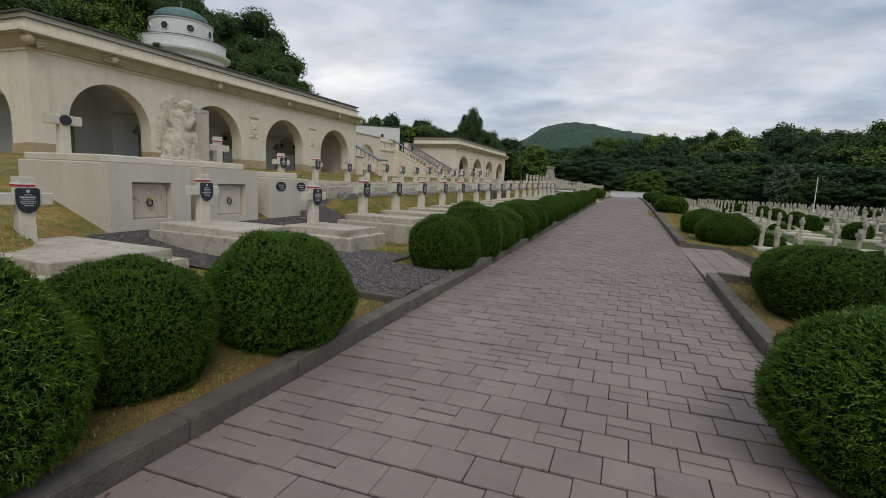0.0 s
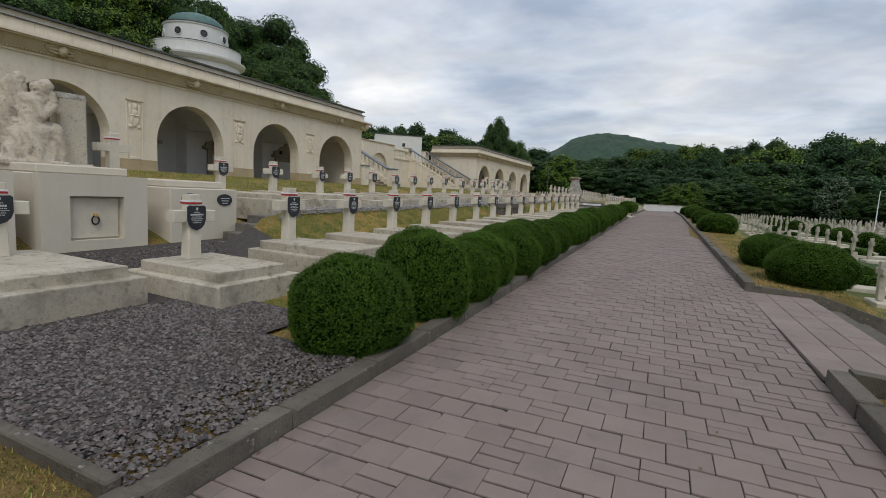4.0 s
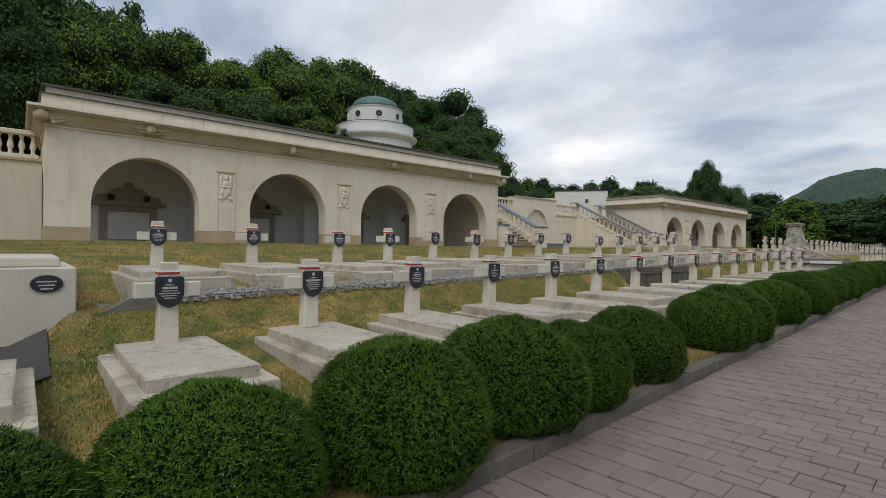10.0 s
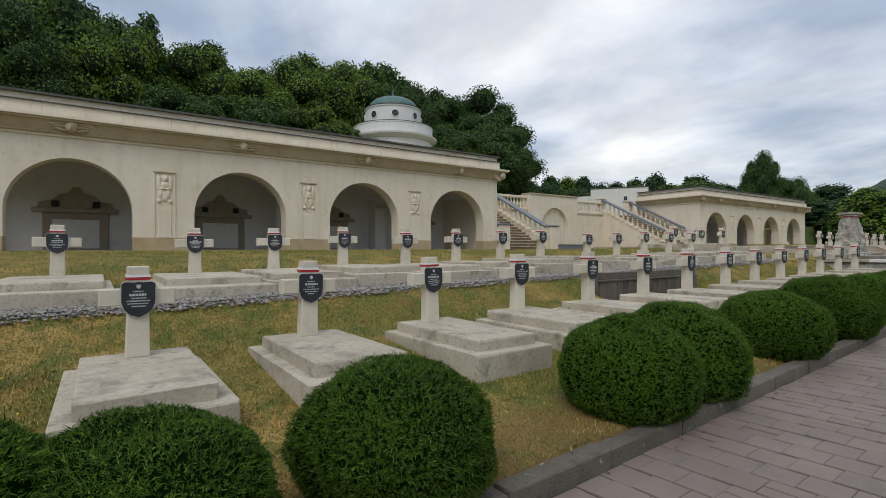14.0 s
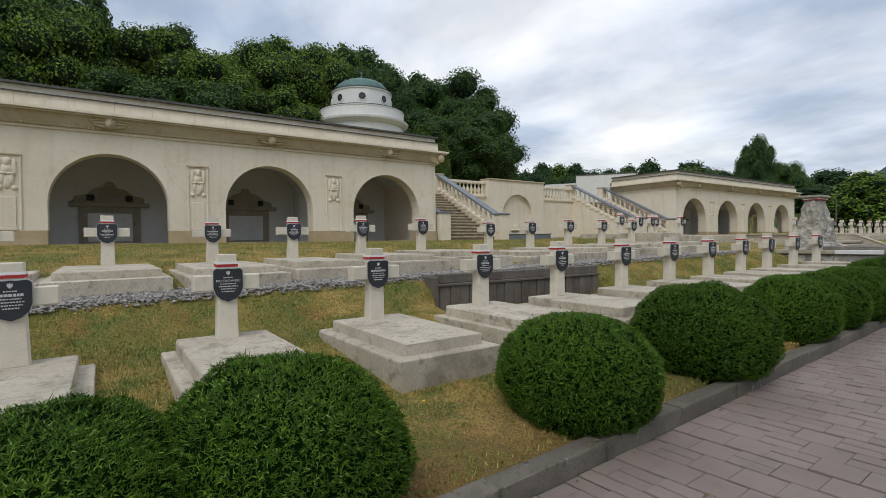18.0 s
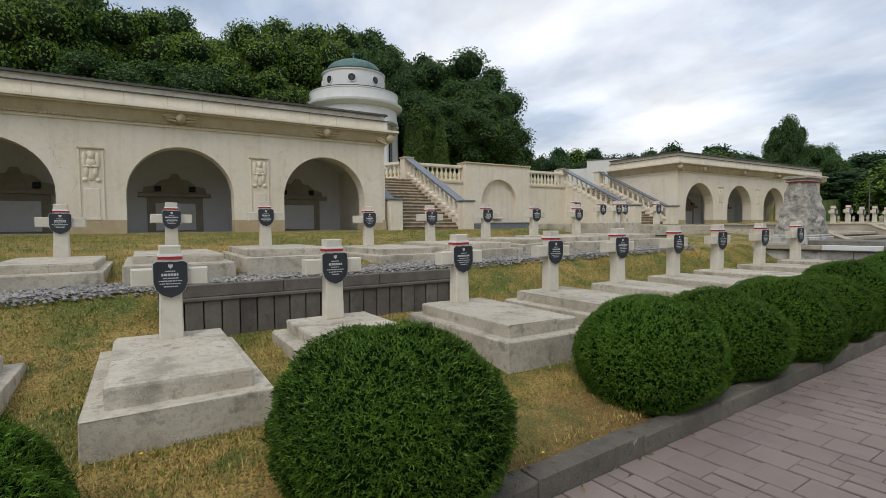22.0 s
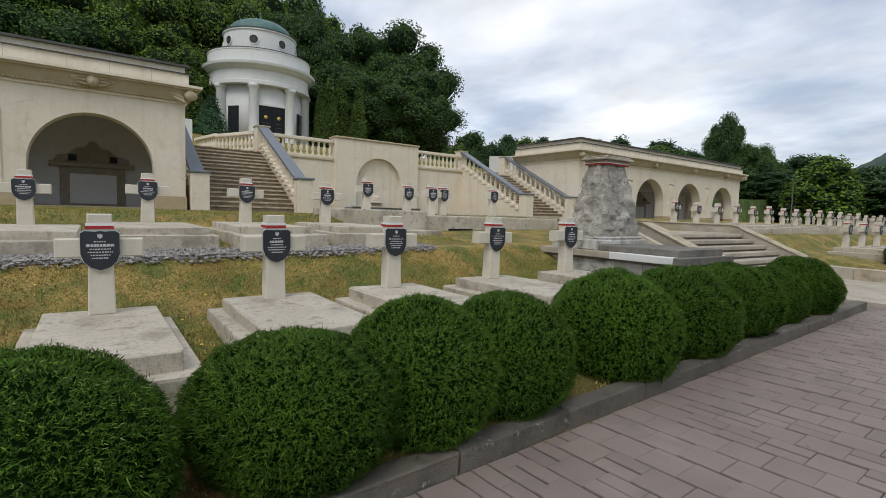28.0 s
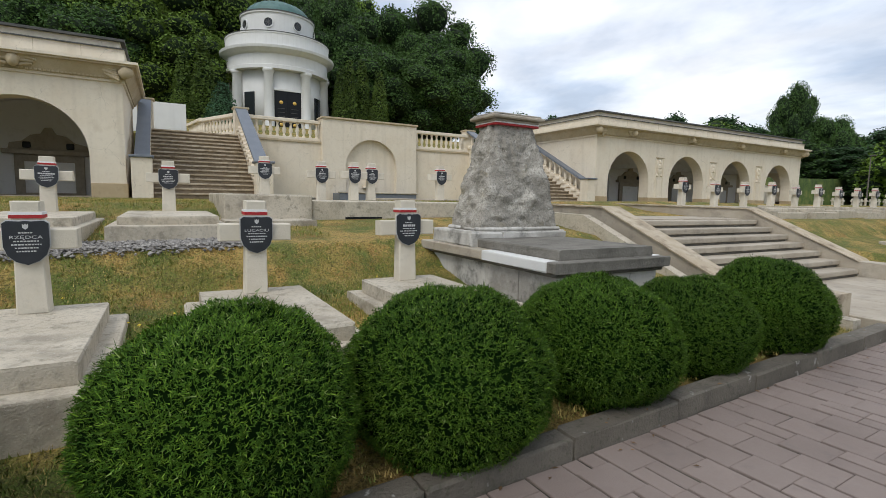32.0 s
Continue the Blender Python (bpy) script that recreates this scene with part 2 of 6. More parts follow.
def blend_soil(m):
    """Bare needle-strewn soil in the planting strips, with a ragged edge into the turf."""
    nt = m.node_tree
    N, L = nt.nodes.new, nt.links.new
    b = nt.nodes["Principled BSDF"]
    col = b.inputs["Base Color"].links[0].from_socket
    geo = N("ShaderNodeNewGeometry")
    sep = N("ShaderNodeSeparateXYZ")
    L(geo.outputs["Position"], sep.inputs[0])
    n = N("ShaderNodeTexNoise"); n.inputs["Scale"].default_value = 1.7; n.inputs["Detail"].default_value = 6
    L(geo.outputs["Position"], n.inputs[0])
    a = N("ShaderNodeMath"); a.operation = 'MULTIPLY_ADD'; a.inputs[1].default_value = 1.6; a.inputs[2].default_value = -0.8
    L(n.outputs[0], a.inputs[0])
    s = N("ShaderNodeMath"); s.operation = 'ADD'
    L(sep.outputs[0], s.inputs[0]); L(a.outputs[0], s.inputs[1])
    r1 = N("ShaderNodeMapRange"); r1.inputs[1].default_value, r1.inputs[2].default_value = -1.35, -0.75
    L(s.outputs[0], r1.inputs[0])
    r2 = N("ShaderNodeMapRange"); r2.inputs[1].default_value, r2.inputs[2].default_value, r2.inputs[3].default_value, r2.inputs[4].default_value = 5.0, 5.4, 1, 0
    L(sep.outputs[0], r2.inputs[0])
    mm = N("ShaderNodeMath"); mm.operation = 'MULTIPLY'
    L(r1.outputs[0], mm.inputs[0]); L(r2.outputs[0], mm.inputs[1])
    r1.inputs[4].default_value = 0.62
    n2 = N("ShaderNodeTexNoise"); n2.inputs["Scale"].default_value = 26; n2.inputs["Detail"].default_value = 6; n2.inputs["Roughness"].default_value = 0.75
    L(geo.outputs["Position"], n2.inputs[0])
    rp = N("ShaderNodeValToRGB")
    e = rp.color_ramp.elements
    e[0].position, e[0].color = 0.36, (0.045, 0.030, 0.014, 1)
    e[1].position, e[1].color = 0.68, (0.40, 0.25, 0.10, 1)
    k = e.new(0.52); k.color = (0.20, 0.112, 0.040, 1)
    L(n2.outputs[0], rp.inputs[0])
    n2.inputs["Scale"].default_value = 85
    x = N("ShaderNodeMix"); x.data_type = 'RGBA'
    L(mm.outputs[0], x.inputs[0]); L(col, x.inputs[6]); L(rp.outputs[0], x.inputs[7])
    # lusher, unmown grass on the valley side and beyond the graves
    far = N("ShaderNodeMapRange"); far.inputs[1].default_value, far.inputs[2].default_value = 5.3, 6.6
    L(s.outputs[0], far.inputs[0])
    fy = N("ShaderNodeMapRange"); fy.inputs[1].default_value, fy.inputs[2].default_value = 74, 80
    L(sep.outputs[1], fy.inputs[0])
    mx = N("ShaderNodeMath"); mx.operation = 'MAXIMUM'
    L(far.outputs[0], mx.inputs[0]); L(fy.outputs[0], mx.inputs[1])
    n3 = N("ShaderNodeTexNoise"); n3.inputs["Scale"].default_value = 0.9; n3.inputs["Detail"].default_value = 8; n3.inputs["Roughness"].default_value = 0.7
    L(geo.outputs["Position"], n3.inputs[0])
    rg = N("ShaderNodeValToRGB")
    e = rg.color_ramp.elements
    e[0].position, e[0].color = 0.36, (0.035, 0.062, 0.016, 1)
    e[1].position, e[1].color = 0.70, (0.17, 0.17, 0.05, 1)
    k = e.new(0.54); k.color = (0.075, 0.115, 0.025, 1)
    L(n3.outputs[0], rg.inputs[0])
    y = N("ShaderNodeMix"); y.data_type = 'RGBA'
    L(mx.outputs[0], y.inputs[0]); L(x.outputs[2], y.inputs[6]); L(rg.outputs[0], y.inputs[7])
    L(y.outputs[2], b.inputs["Base Color"])


blend_soil(GRASS)
BLADE = mat("grass_blades", (0.24, 0.235, 0.045), 0.7, (((0.56, 0.37, 0.125), 0.9, 0.43, 0.59, 0.85), ((0.10, 0.16, 0.024), 2.0, 0.48, 0.60, 0.8)), bump=0, island=0.35, mixi=(((0.075, 0.125, 0.02), 0.0, 0.001, 0.0), ((0.12, 0.20, 0.03), 0.55, 0.60, 0.7), ((0.55, 0.36, 0.14), 0.84, 0.86, 0.6)))
SOIL = mat("bare_soil", (0.105, 0.068, 0.040), 0.97, (((0.16, 0.11, 0.06), 2.2, 0.42, 0.66, 0.9), ((0.055, 0.04, 0.027), 7, 0.5, 0.75, 0.8), ((0.10, 0.105, 0.04), 1.1, 0.55, 0.72, 0.7)), bump=0.9, bump_scale=38)
GRAVEL = mat("gravel_bed", (0.075, 0.065, 0.06), 0.9, (((0.12, 0.108, 0.1), 30, 0.45, 0.65, 0.9), ((0.035, 0.032, 0.03), 60, 0.5, 0.7, 0.9)), bump=0.9, bump_scale=70)
PEBBLE = mat("gravel_stones", (0.115, 0.10, 0.098), 0.85, (((0.19, 0.172, 0.162), 25, 0.45, 0.65, 0.8), ((0.15, 0.105, 0.085), 16, 0.55, 0.66, 0.7)), bump=0.3, bump_scale=120, island=0.65)
VCROSS = mat("valley_concrete", (0.46, 0.42, 0.335), 0.9, (((0.52, 0.475, 0.39), 2, 0.4, 0.62, 0.9), ((0.27, 0.25, 0.2), 3, 0.52, 0.7, 0.7)), bump=0.2, rand=0.12, island=0.12)
PALEPEBBLE = mat("pale_gravel", (0.26, 0.245, 0.225), 0.9, (((0.38, 0.36, 0.33), 14, 0.45, 0.65, 0.8), ((0.12, 0.11, 0.1), 25, 0.52, 0.66, 0.8)), bump=0.4, bump_scale=90, island=0.4)
BOARD = mat("weathered_boards", (0.125, 0.108, 0.092), 0.85, (((0.17, 0.15, 0.13), 3, 0.42, 0.65, 0.8), ((0.06, 0.052, 0.045), 9, 0.52, 0.75, 0.7)), bump=0.35, rand=0.2, streak=0.5, streak_col=(0.05, 0.045, 0.04))
SLATE = mat("slate_plate", (0.022, 0.025, 0.031), 0.42, (((0.035, 0.038, 0.045), 5, 0.4, 0.7, 0.8),), bump=0.05, spec=0.5)
INK = mat("white_lettering", (0.55, 0.55, 0.54), 0.6, bump=0)
RED = mat("red_band", (0.42, 0.025, 0.03), 0.6, (((0.33, 0.03, 0.03), 9, 0.4, 0.7, 0.7),), bump=0)
BAND = mat("white_band", (0.78, 0.78, 0.77), 0.6, bump=0)
COPING = mat("blue_grey_coping", (0.15, 0.17, 0.20), 0.5, (((0.19, 0.21, 0.24), 2.5, 0.4, 0.7, 0.7),), bump=0.08)
STEP = mat("stair_stone", (0.40, 0.325, 0.225), 0.85, (((0.54, 0.47, 0.36), 1.8, 0.42, 0.65, 0.9), ((0.16, 0.12, 0.08), 4, 0.5, 0.7, 0.75)), bump=0.3, rand=0.06)
GSTEP = mat("grey_stair_stone", (0.38, 0.33, 0.26), 0.85, (((0.47, 0.42, 0.34), 1.4, 0.42, 0.65, 0.9), ((0.17, 0.155, 0.13), 3, 0.53, 0.75, 0.7)), bump=0.35, rand=0.06)
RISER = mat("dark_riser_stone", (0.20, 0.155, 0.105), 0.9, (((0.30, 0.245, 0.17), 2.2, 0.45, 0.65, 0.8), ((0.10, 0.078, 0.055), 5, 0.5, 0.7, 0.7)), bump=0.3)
RUIN = mat("grey_monument_stone", (0.36, 0.335, 0.29), 0.9, (((0.53, 0.50, 0.44), 3.2, 0.48, 0.58, 0.95), ((0.17, 0.16, 0.13), 2.7, 0.50, 0.66, 0.65), ((0.36, 0.31, 0.19), 1.9, 0.58, 0.70, 0.6), ((0.17, 0.16, 0.14), 45, 0.50, 0.62, 0.7), ((0.62, 0.60, 0.55), 17, 0.62, 0.68, 0.8)), bump=1.0, bump_scale=34, streak=0.3, streak_col=(0.16, 0.15, 0.13))
STAINED = mat("stained_whitewash", (0.60, 0.58, 0.54), 0.85, (((0.30, 0.28, 0.25), 1.4, 0.48, 0.62, 0.8), ((0.12, 0.115, 0.10), 3.8, 0.55, 0.66, 0.75), ((0.5, 0.47, 0.42), 22, 0.5, 0.7, 0.5)), bump=0.3, bump_scale=40, streak=0.5, streak_col=(0.16, 0.15, 0.13), crack=0.8)
DARKSTONE = mat("dark_stone", (0.15, 0.14, 0.12), 0.9, (((0.24, 0.225, 0.195), 1.8, 0.42, 0.65, 0.8), ((0.07, 0.066, 0.055), 4, 0.5, 0.72, 0.8)), bump=0.5)
STATUE = mat("statue_stone", (0.52, 0.455, 0.36), 0.85, (((0.58, 0.52, 0.42), 3, 0.42, 0.65, 0.8), ((0.15, 0.138, 0.12), 4.5, 0.57, 0.68, 0.8), ((0.2, 0.18, 0.15), 30, 0.52, 0.7, 0.6)), bump=0.6, bump_scale=30)
COPPER = mat("green_copper", (0.10, 0.19, 0.18), 0.6, (((0.15, 0.25, 0.235), 1.2, 0.4, 0.7, 0.8), ((0.05, 0.09, 0.09), 3, 0.55, 0.75, 0.6)), bump=0.1, metal=0.1)
ROOF = mat("dark_sheet_roof", (0.07, 0.07, 0.068), 0.6, (((0.11, 0.11, 0.105), 1.5, 0.4, 0.7, 0.7),), bump=0.1)
IRON = mat("black_iron", (0.013, 0.014, 0.016), 0.45, bump=0.15, metal=0.4)
BRASS = mat("polished_brass", (0.75, 0.5, 0.14), 0.35, bump=0, metal=0.9)
GLASS = mat("dark_window", (0.03, 0.035, 0.04), 0.12, bump=0, spec=0.6)
BARK = mat("bark", (0.09, 0.07, 0.05), 0.95, (((0.13, 0.11, 0.085), 5, 0.4, 0.7, 0.8),), bump=0.8, bump_scale=12)
YEW = leafmat("yew_needles", (0.052, 0.116, 0.011), (0.027, 0.070, 0.008), 0.6, scale=1.5, mixi=(((0.12, 0.20, 0.020), 0.70, 0.85, 0.75), ((0.16, 0.20, 0.075), 0.975, 0.98, 0.7)))
# near-black fill that stands in for the shade between the needles
YEWSHADE = mat("yew_inner_shade", (0.005, 0.013, 0.003), 1.0, bump=0, spec=0.0)
LEAF = leafmat("tree_leaves", (0.136, 0.212, 0.034), (0.080, 0.136, 0.026), scale=0.12)
LEAFDARK = leafmat("dark_tree_leaves", (0.068, 0.128, 0.034), (0.040, 0.084, 0.024), scale=0.12)
LEAFLIGHT = leafmat("light_tree_leaves", (0.13, 0.21, 0.030), (0.08, 0.14, 0.022), scale=0.4)
VALLEYLEAF = leafmat("valley_tree_leaves", (0.052, 0.108, 0.040), (0.028, 0.066, 0.028), scale=0.12)
SILVERLEAF = leafmat("silver_leaves", (0.13, 0.18, 0.11), (0.09, 0.13, 0.08), scale=0.4)
THUJA = leafmat("thuja_leaves", (0.10, 0.155, 0.034), (0.06, 0.10, 0.024), scale=0.6)
SPRUCE = leafmat("spruce_needles", (0.085, 0.18, 0.095), (0.05, 0.11, 0.06), scale=0.6)
FARWOOD = mat("far_woods", (0.045, 0.085, 0.040), 0.95, (((0.026, 0.052, 0.027), 0.05, 0.4, 0.6, 0.9), ((0.06, 0.10, 0.042), 0.3, 0.5, 0.7, 0.7)), bump=1.0, bump_scale=0.4, island=0.3)
HILL = mat("hazy_hill", (0.045, 0.085, 0.055), 0.95, (((0.028, 0.056, 0.038), 0.05, 0.42, 0.6, 0.9), ((0.065, 0.115, 0.07), 0.25, 0.5, 0.65, 0.8), ((0.02, 0.042, 0.03), 0.6, 0.5, 0.62, 0.8)), bump=1.0, bump_scale=0.3)


# ---- building helpers ----
def link(name, me, material, parent=None, label=""):
    ob = new(name, me)
    if material and not me.materials:
        me.materials.append(material)
    if parent:
        ob.parent = parent
    if label:
        ob["label"] = label
    return ob


def mesh_of(bm, smooth=False):
    me = bpy.data.meshes.new("m")
    bm.to_mesh(me)
    bm.free()
    if smooth:
        me.polygons.foreach_set("use_smooth", [True] * len(me.polygons))
    return me


def part(name, bm, material, parent=None, label="", smooth=False):
    return link(name, mesh_of(bm, smooth), material, parent, label)


def thing(name, label, category, group="", at=(0, 0, 0), rz=0):
    ob = new(name)
    ob.empty_display_size = 0.1
    ob.matrix_world = pose(*at, 0, 0, rz)
    return tagged(ob, label, category, group)


def struct(ob, label, category="structure"):
    return tagged(ob, label, category, kind="structure")


def box(bm, x0, x1, y0, y1, z0, z1):
    v = [bm.verts.new(p) for p in ((x0, y0, z0), (x1, y0, z0), (x1, y1, z0), (x0, y1, z0), (x0, y0, z1), (x1, y0, z1), (x1, y1, z1), (x0, y1, z1))]
    return [bm.faces.new([v[i] for i in f]) for f in ((3, 2, 1, 0), (4, 5, 6, 7), (0, 1, 5, 4), (1, 2, 6, 5), (2, 3, 7, 6), (3, 0, 4, 7))]


def bbox(x0, x1, y0, y1, z0, z1, r=0.01, seg=1, rough=0.0, seed=0):
    bm = bmesh.new()
    box(bm, x0, x1, y0, y1, z0, z1)
    if r:
        bmesh.ops.bevel(bm, geom=bm.edges[:], offset=r, segments=seg, affect='EDGES', profile=0.6)
    if rough:
        g = random.Random(seed)
        for v in bm.verts:
            v.co += Vector((g.uniform(-1, 1), g.uniform(-1, 1), g.uniform(-1, 1))) * rough
    return bm


def lathe(profile, n=16, a0=0.0, a1=2 * math.pi):
    """profile: (radius, z) rows turned round the z axis."""
    bm = bmesh.new()
    full = abs(a1 - a0 - 2 * math.pi) < 1e-6
    k = n if full else n + 1
    rings = []
    for r, z in profile:
        rings.append([bm.verts.new((r * math.cos(a0 + (a1 - a0) * i / n), r * math.sin(a0 + (a1 - a0) * i / n), z)) for i in range(k)])
    for a, b in zip(rings[:-1], rings[1:]):
        for i in range(n):
            j = (i + 1) % k
            bm.faces.new((a[i], a[j], b[j], b[i]))
    if full:
        bm.faces.new(rings[0][::-1])
        bm.faces.new(rings[-1])
    return bm


def prism(pts, x0, x1):
    """A polygon in y, z pushed along x."""
    bm = bmesh.new()
    a = [bm.verts.new((x0, y, z)) for y, z in pts]
    b = [bm.verts.new((x1, y, z)) for y, z in pts]
    n = len(pts)
    bm.faces.new(a[::-1]); bm.faces.new(b)
    for i in range(n):
        bm.faces.new((a[i], a[(i + 1) % n], b[(i + 1) % n], b[i]))
    bmesh.ops.recalc_face_normals(bm, faces=bm.faces[:])
    return bm


def prism_y(pts, y0, y1):
    """A polygon in x, z pushed along y."""
    bm = bmesh.new()
    a = [bm.verts.new((x, y0, z)) for x, z in pts]
    b = [bm.verts.new((x, y1, z)) for x, z in pts]
    n = len(pts)
    bm.faces.new(a[::-1]); bm.faces.new(b)
    for i in range(n):
        bm.faces.new((a[i], a[(i + 1) % n], b[(i + 1) % n], b[i]))
    bmesh.ops.recalc_face_normals(bm, faces=bm.faces[:])
    return bm


def raw(name, verts, faces, material, parent=None, smooth=False):
    me = bpy.data.meshes.new(name)
    me.from_pydata(verts, [], faces)
    me.update()
    if smooth:
        me.polygons.foreach_set("use_smooth", [True] * len(me.polygons))
    return link(name, me, material, parent)


def arch_wall(a0, a1, z0, z1, d0, d1, arches, axis="y", n=20):
    """A wall along an axis, from d0 to d1 thick, with round-headed openings (centre, half width, spring height) from the floor up."""
    bm = bmesh.new()
    cuts = [a0]
    for c, r, s in arches:
        cuts += [c - r * math.cos(math.pi * i / n) for i in range(n + 1)]
    cuts.append(a1)
    def low(a):
        for c, r, s in arches:
            if c - r - 1e-6 <= a <= c + r + 1e-6:
                return s + math.sqrt(max(0.0, r * r - (a - c) ** 2))
        return None
    def P(a, d, z):
        return (d, a, z) if axis == "y" else (a, d, z)
    def quad(*ps):
        bm.faces.new([bm.verts.new(p) for p in ps])
    for u, v in zip(cuts[:-1], cuts[1:]):
        if v - u < 1e-6:
            continue
        mid = low((u + v) / 2)
        lu, lv = (low(u), low(v)) if mid is not None else (z0, z0)
        for d in (d0, d1):
            quad(P(u, d, lu), P(v, d, lv), P(v, d, z1), P(u, d, z1))
        quad(P(u, d0, z1), P(v, d0, z1), P(v, d1, z1), P(u, d1, z1))
        if mid is not None:
            quad(P(u, d0, lu), P(v, d0, lv), P(v, d1, lv), P(u, d1, lu))
    for c, r, s in arches:
        for a in (c - r, c + r):
            quad(P(a, d0, z0), P(a, d1, z0), P(a, d1, s), P(a, d0, s))
    for a in (a0, a1):
        quad(P(a, d0, z0), P(a, d1, z0), P(a, d1, z1), P(a, d0, z1))
    bmesh.ops.remove_doubles(bm, verts=bm.verts[:], dist=1e-4)
    bmesh.ops.recalc_face_normals(bm, faces=bm.faces[:])
    return bm


# ---- the plan ----
AXIS = 41.14            # the place is mirrored about this line across the path
FX = -17.06              # arcade front
FY0, FY1 = 10.6, 30.93  # arcade ends
GZ = 1.55               # lawn at the arcade
WX = -22.6              # wall of the upper terrace
TZ = 4.35               # upper terrace
FRONT = [9.63, 11.21, 12.76, 14.36, 15.97, 17.58, 19.16, 20.77, 22.39, 23.88, 25.47, 27.02, 28.38, 29.79, 31.14, 32.7, 34.18]
REAR = [11.89, 13.55, 15.45, 16.81, 18.23, 19.75, 21.17, 22.61, 24.1, 26.1, 27.55, 29.05, 30.55, 32.05]
BUSHES = [(-0.75, 1.17, 0.6), (-0.85, 2.2, 0.5), (-0.62, 3.42, 0.56), (-0.6, 7.35, 0.54), (-0.62, 8.8, 0.6), (-0.6, 9.8, 0.58), (-0.6, 10.87, 0.56), (-0.6, 12.12, 0.6), (-0.62, 13.35, 0.64), (-0.55, 14.23, 0.52), (-0.6, 15.55, 0.57), (-0.58, 17.95, 0.58), (-0.6, 18.92, 0.61), (-0.6, 21.3, 0.6), (-0.6, 23.36, 0.65), (-0.62, 25.8, 0.575), (-0.6, 26.95, 0.57), (-0.58, 28.05, 0.56), (-0.6, 29.23, 0.54), (-0.62, 30.1, 0.52), (-0.6, 30.85, 0.5), (-0.6, 32.25, 0.56), (-0.58, 33.45, 0.55), (-0.6, 34.7, 0.55), (-0.6, 35.85, 0.46), (-0.6, 37.05, 0.52), (-0.7, 46.23, 0.6), (-0.7, 47.27, 0.55), (-0.7, 48.14, 0.55), (-0.7, 50.58, 0.6), (-0.7, 53.19, 0.55)]
RBUSHES = [(3.85, 3.3, 0.78), (4.55, 6.9, 0.80), (4.55, 8.05, 0.64), (4.7, 14.9, 0.74), (4.5, 17.2, 0.70), (4.4, 28.8, 0.80), (4.4, 36.0, 0.76), (4.4, 44.0, 0.8), (4.4, 54.0, 0.8)]


def lerp(t, rows):
    for (a, u), (b, v) in zip(rows[:-1], rows[1:]):
        if t <= b:
            k = max(0.0, (t - a) / (b - a))
            return u + (v - u) * k
    return rows[-1][1]


def smooth(a, b, t):
    k = min(1, max(0, (t - a) / (b - a)))
    return k * k * (3 - 2 * k)


LAWN = [(-400, 60), (-200, 45), (-120, 33), (-80, 18), (-62, 11), (-50, 8.0), (-40, 7.2), (-30, 5.0), (-25, 4.2), (-23.05, 4.2), (-22.85, GZ), (-16.5, GZ), (-9, 1.35), (-7.7, 1.12), (-5.2, 0.94), (-4.75, 0.93), (-4.27, 0.68), (-4.15, 0.58), (-3.5, 0.44), (-1.5, 0.28), (-0.6, 0.15), (-0.16, 0.12), (0.0, -0.12), (3.5, -0.05), (3.7, 0.13), (5.1, 0.08), (5.9, -0.35), (12, -0.5), (40, -0.6), (120, 1), (200, 12), (400, 40)]
LOW = [(-7.7, 1.12), (-5.6, 0.42), (-4.2, 0.2), (-3.5, 0.16), (-1.5, 0.12), (-0.16, 0.1)]


def kerb_x(y):
    """The path runs at a slight angle to the graves: its near kerb at y."""
    return -0.234 - 0.0279 * (y - 20)


def climb(y):
    """The path and the grave rows rise gently towards the central stairs."""
    return 0.0162 * (min(46.0, max(-12.0, y)) - 20)


PATHLINE = pose(-0.234, 20, 0, 0, 0, 1.6) @ pose(0, -20, 0)


def ground_z(x, y):
    z = ground_level(x - kerb_x(y) * smooth(-3.2, -1.3, x), y)
    return z + climb(y) * smooth(-16.0, -8.5, x)


def ground_level(x, y):
    z = lerp(x, LAWN)
    if -7.7 < x < -0.16:
        k = smooth(3.3, 4.3, y) * (1 - (smooth(9.8, 10.7, y) if x > -4.9 else smooth(11.4, 11.7, y)))
        z = z + (lerp(x, LOW) - z) * k
        k = smooth(38.3, 38.9, y) * (1 - smooth(43.9, 44.5, y))
        z = z + (min(z, -0.1 + max(0, -x - 2.8) * 0.35) - z) * k
    if x < -22.9:
        k = 1 - smooth(58, 78, y)
        z = 3.6 + (z - 3.6) * (k + (1 - k) * 0.06) if x < -25 else z
    if 3.45 < x < 5.6 and 8.7 < y < 13.6:
        z = min(z, -0.09 - max(0, x - 4.4) * 0.42)
    if -4.35 < x < -3.4 and 21.6 < y < 26.8:
        k = smooth(22.0, 22.4, y) * (1 - smooth(25.95, 26.4, y))
        z += (min(z, 0.40) - z) * k
    if y > 75 and x > -60:
        z += (y - 75) * 0.035 * smooth(75, 110, y)
    return z


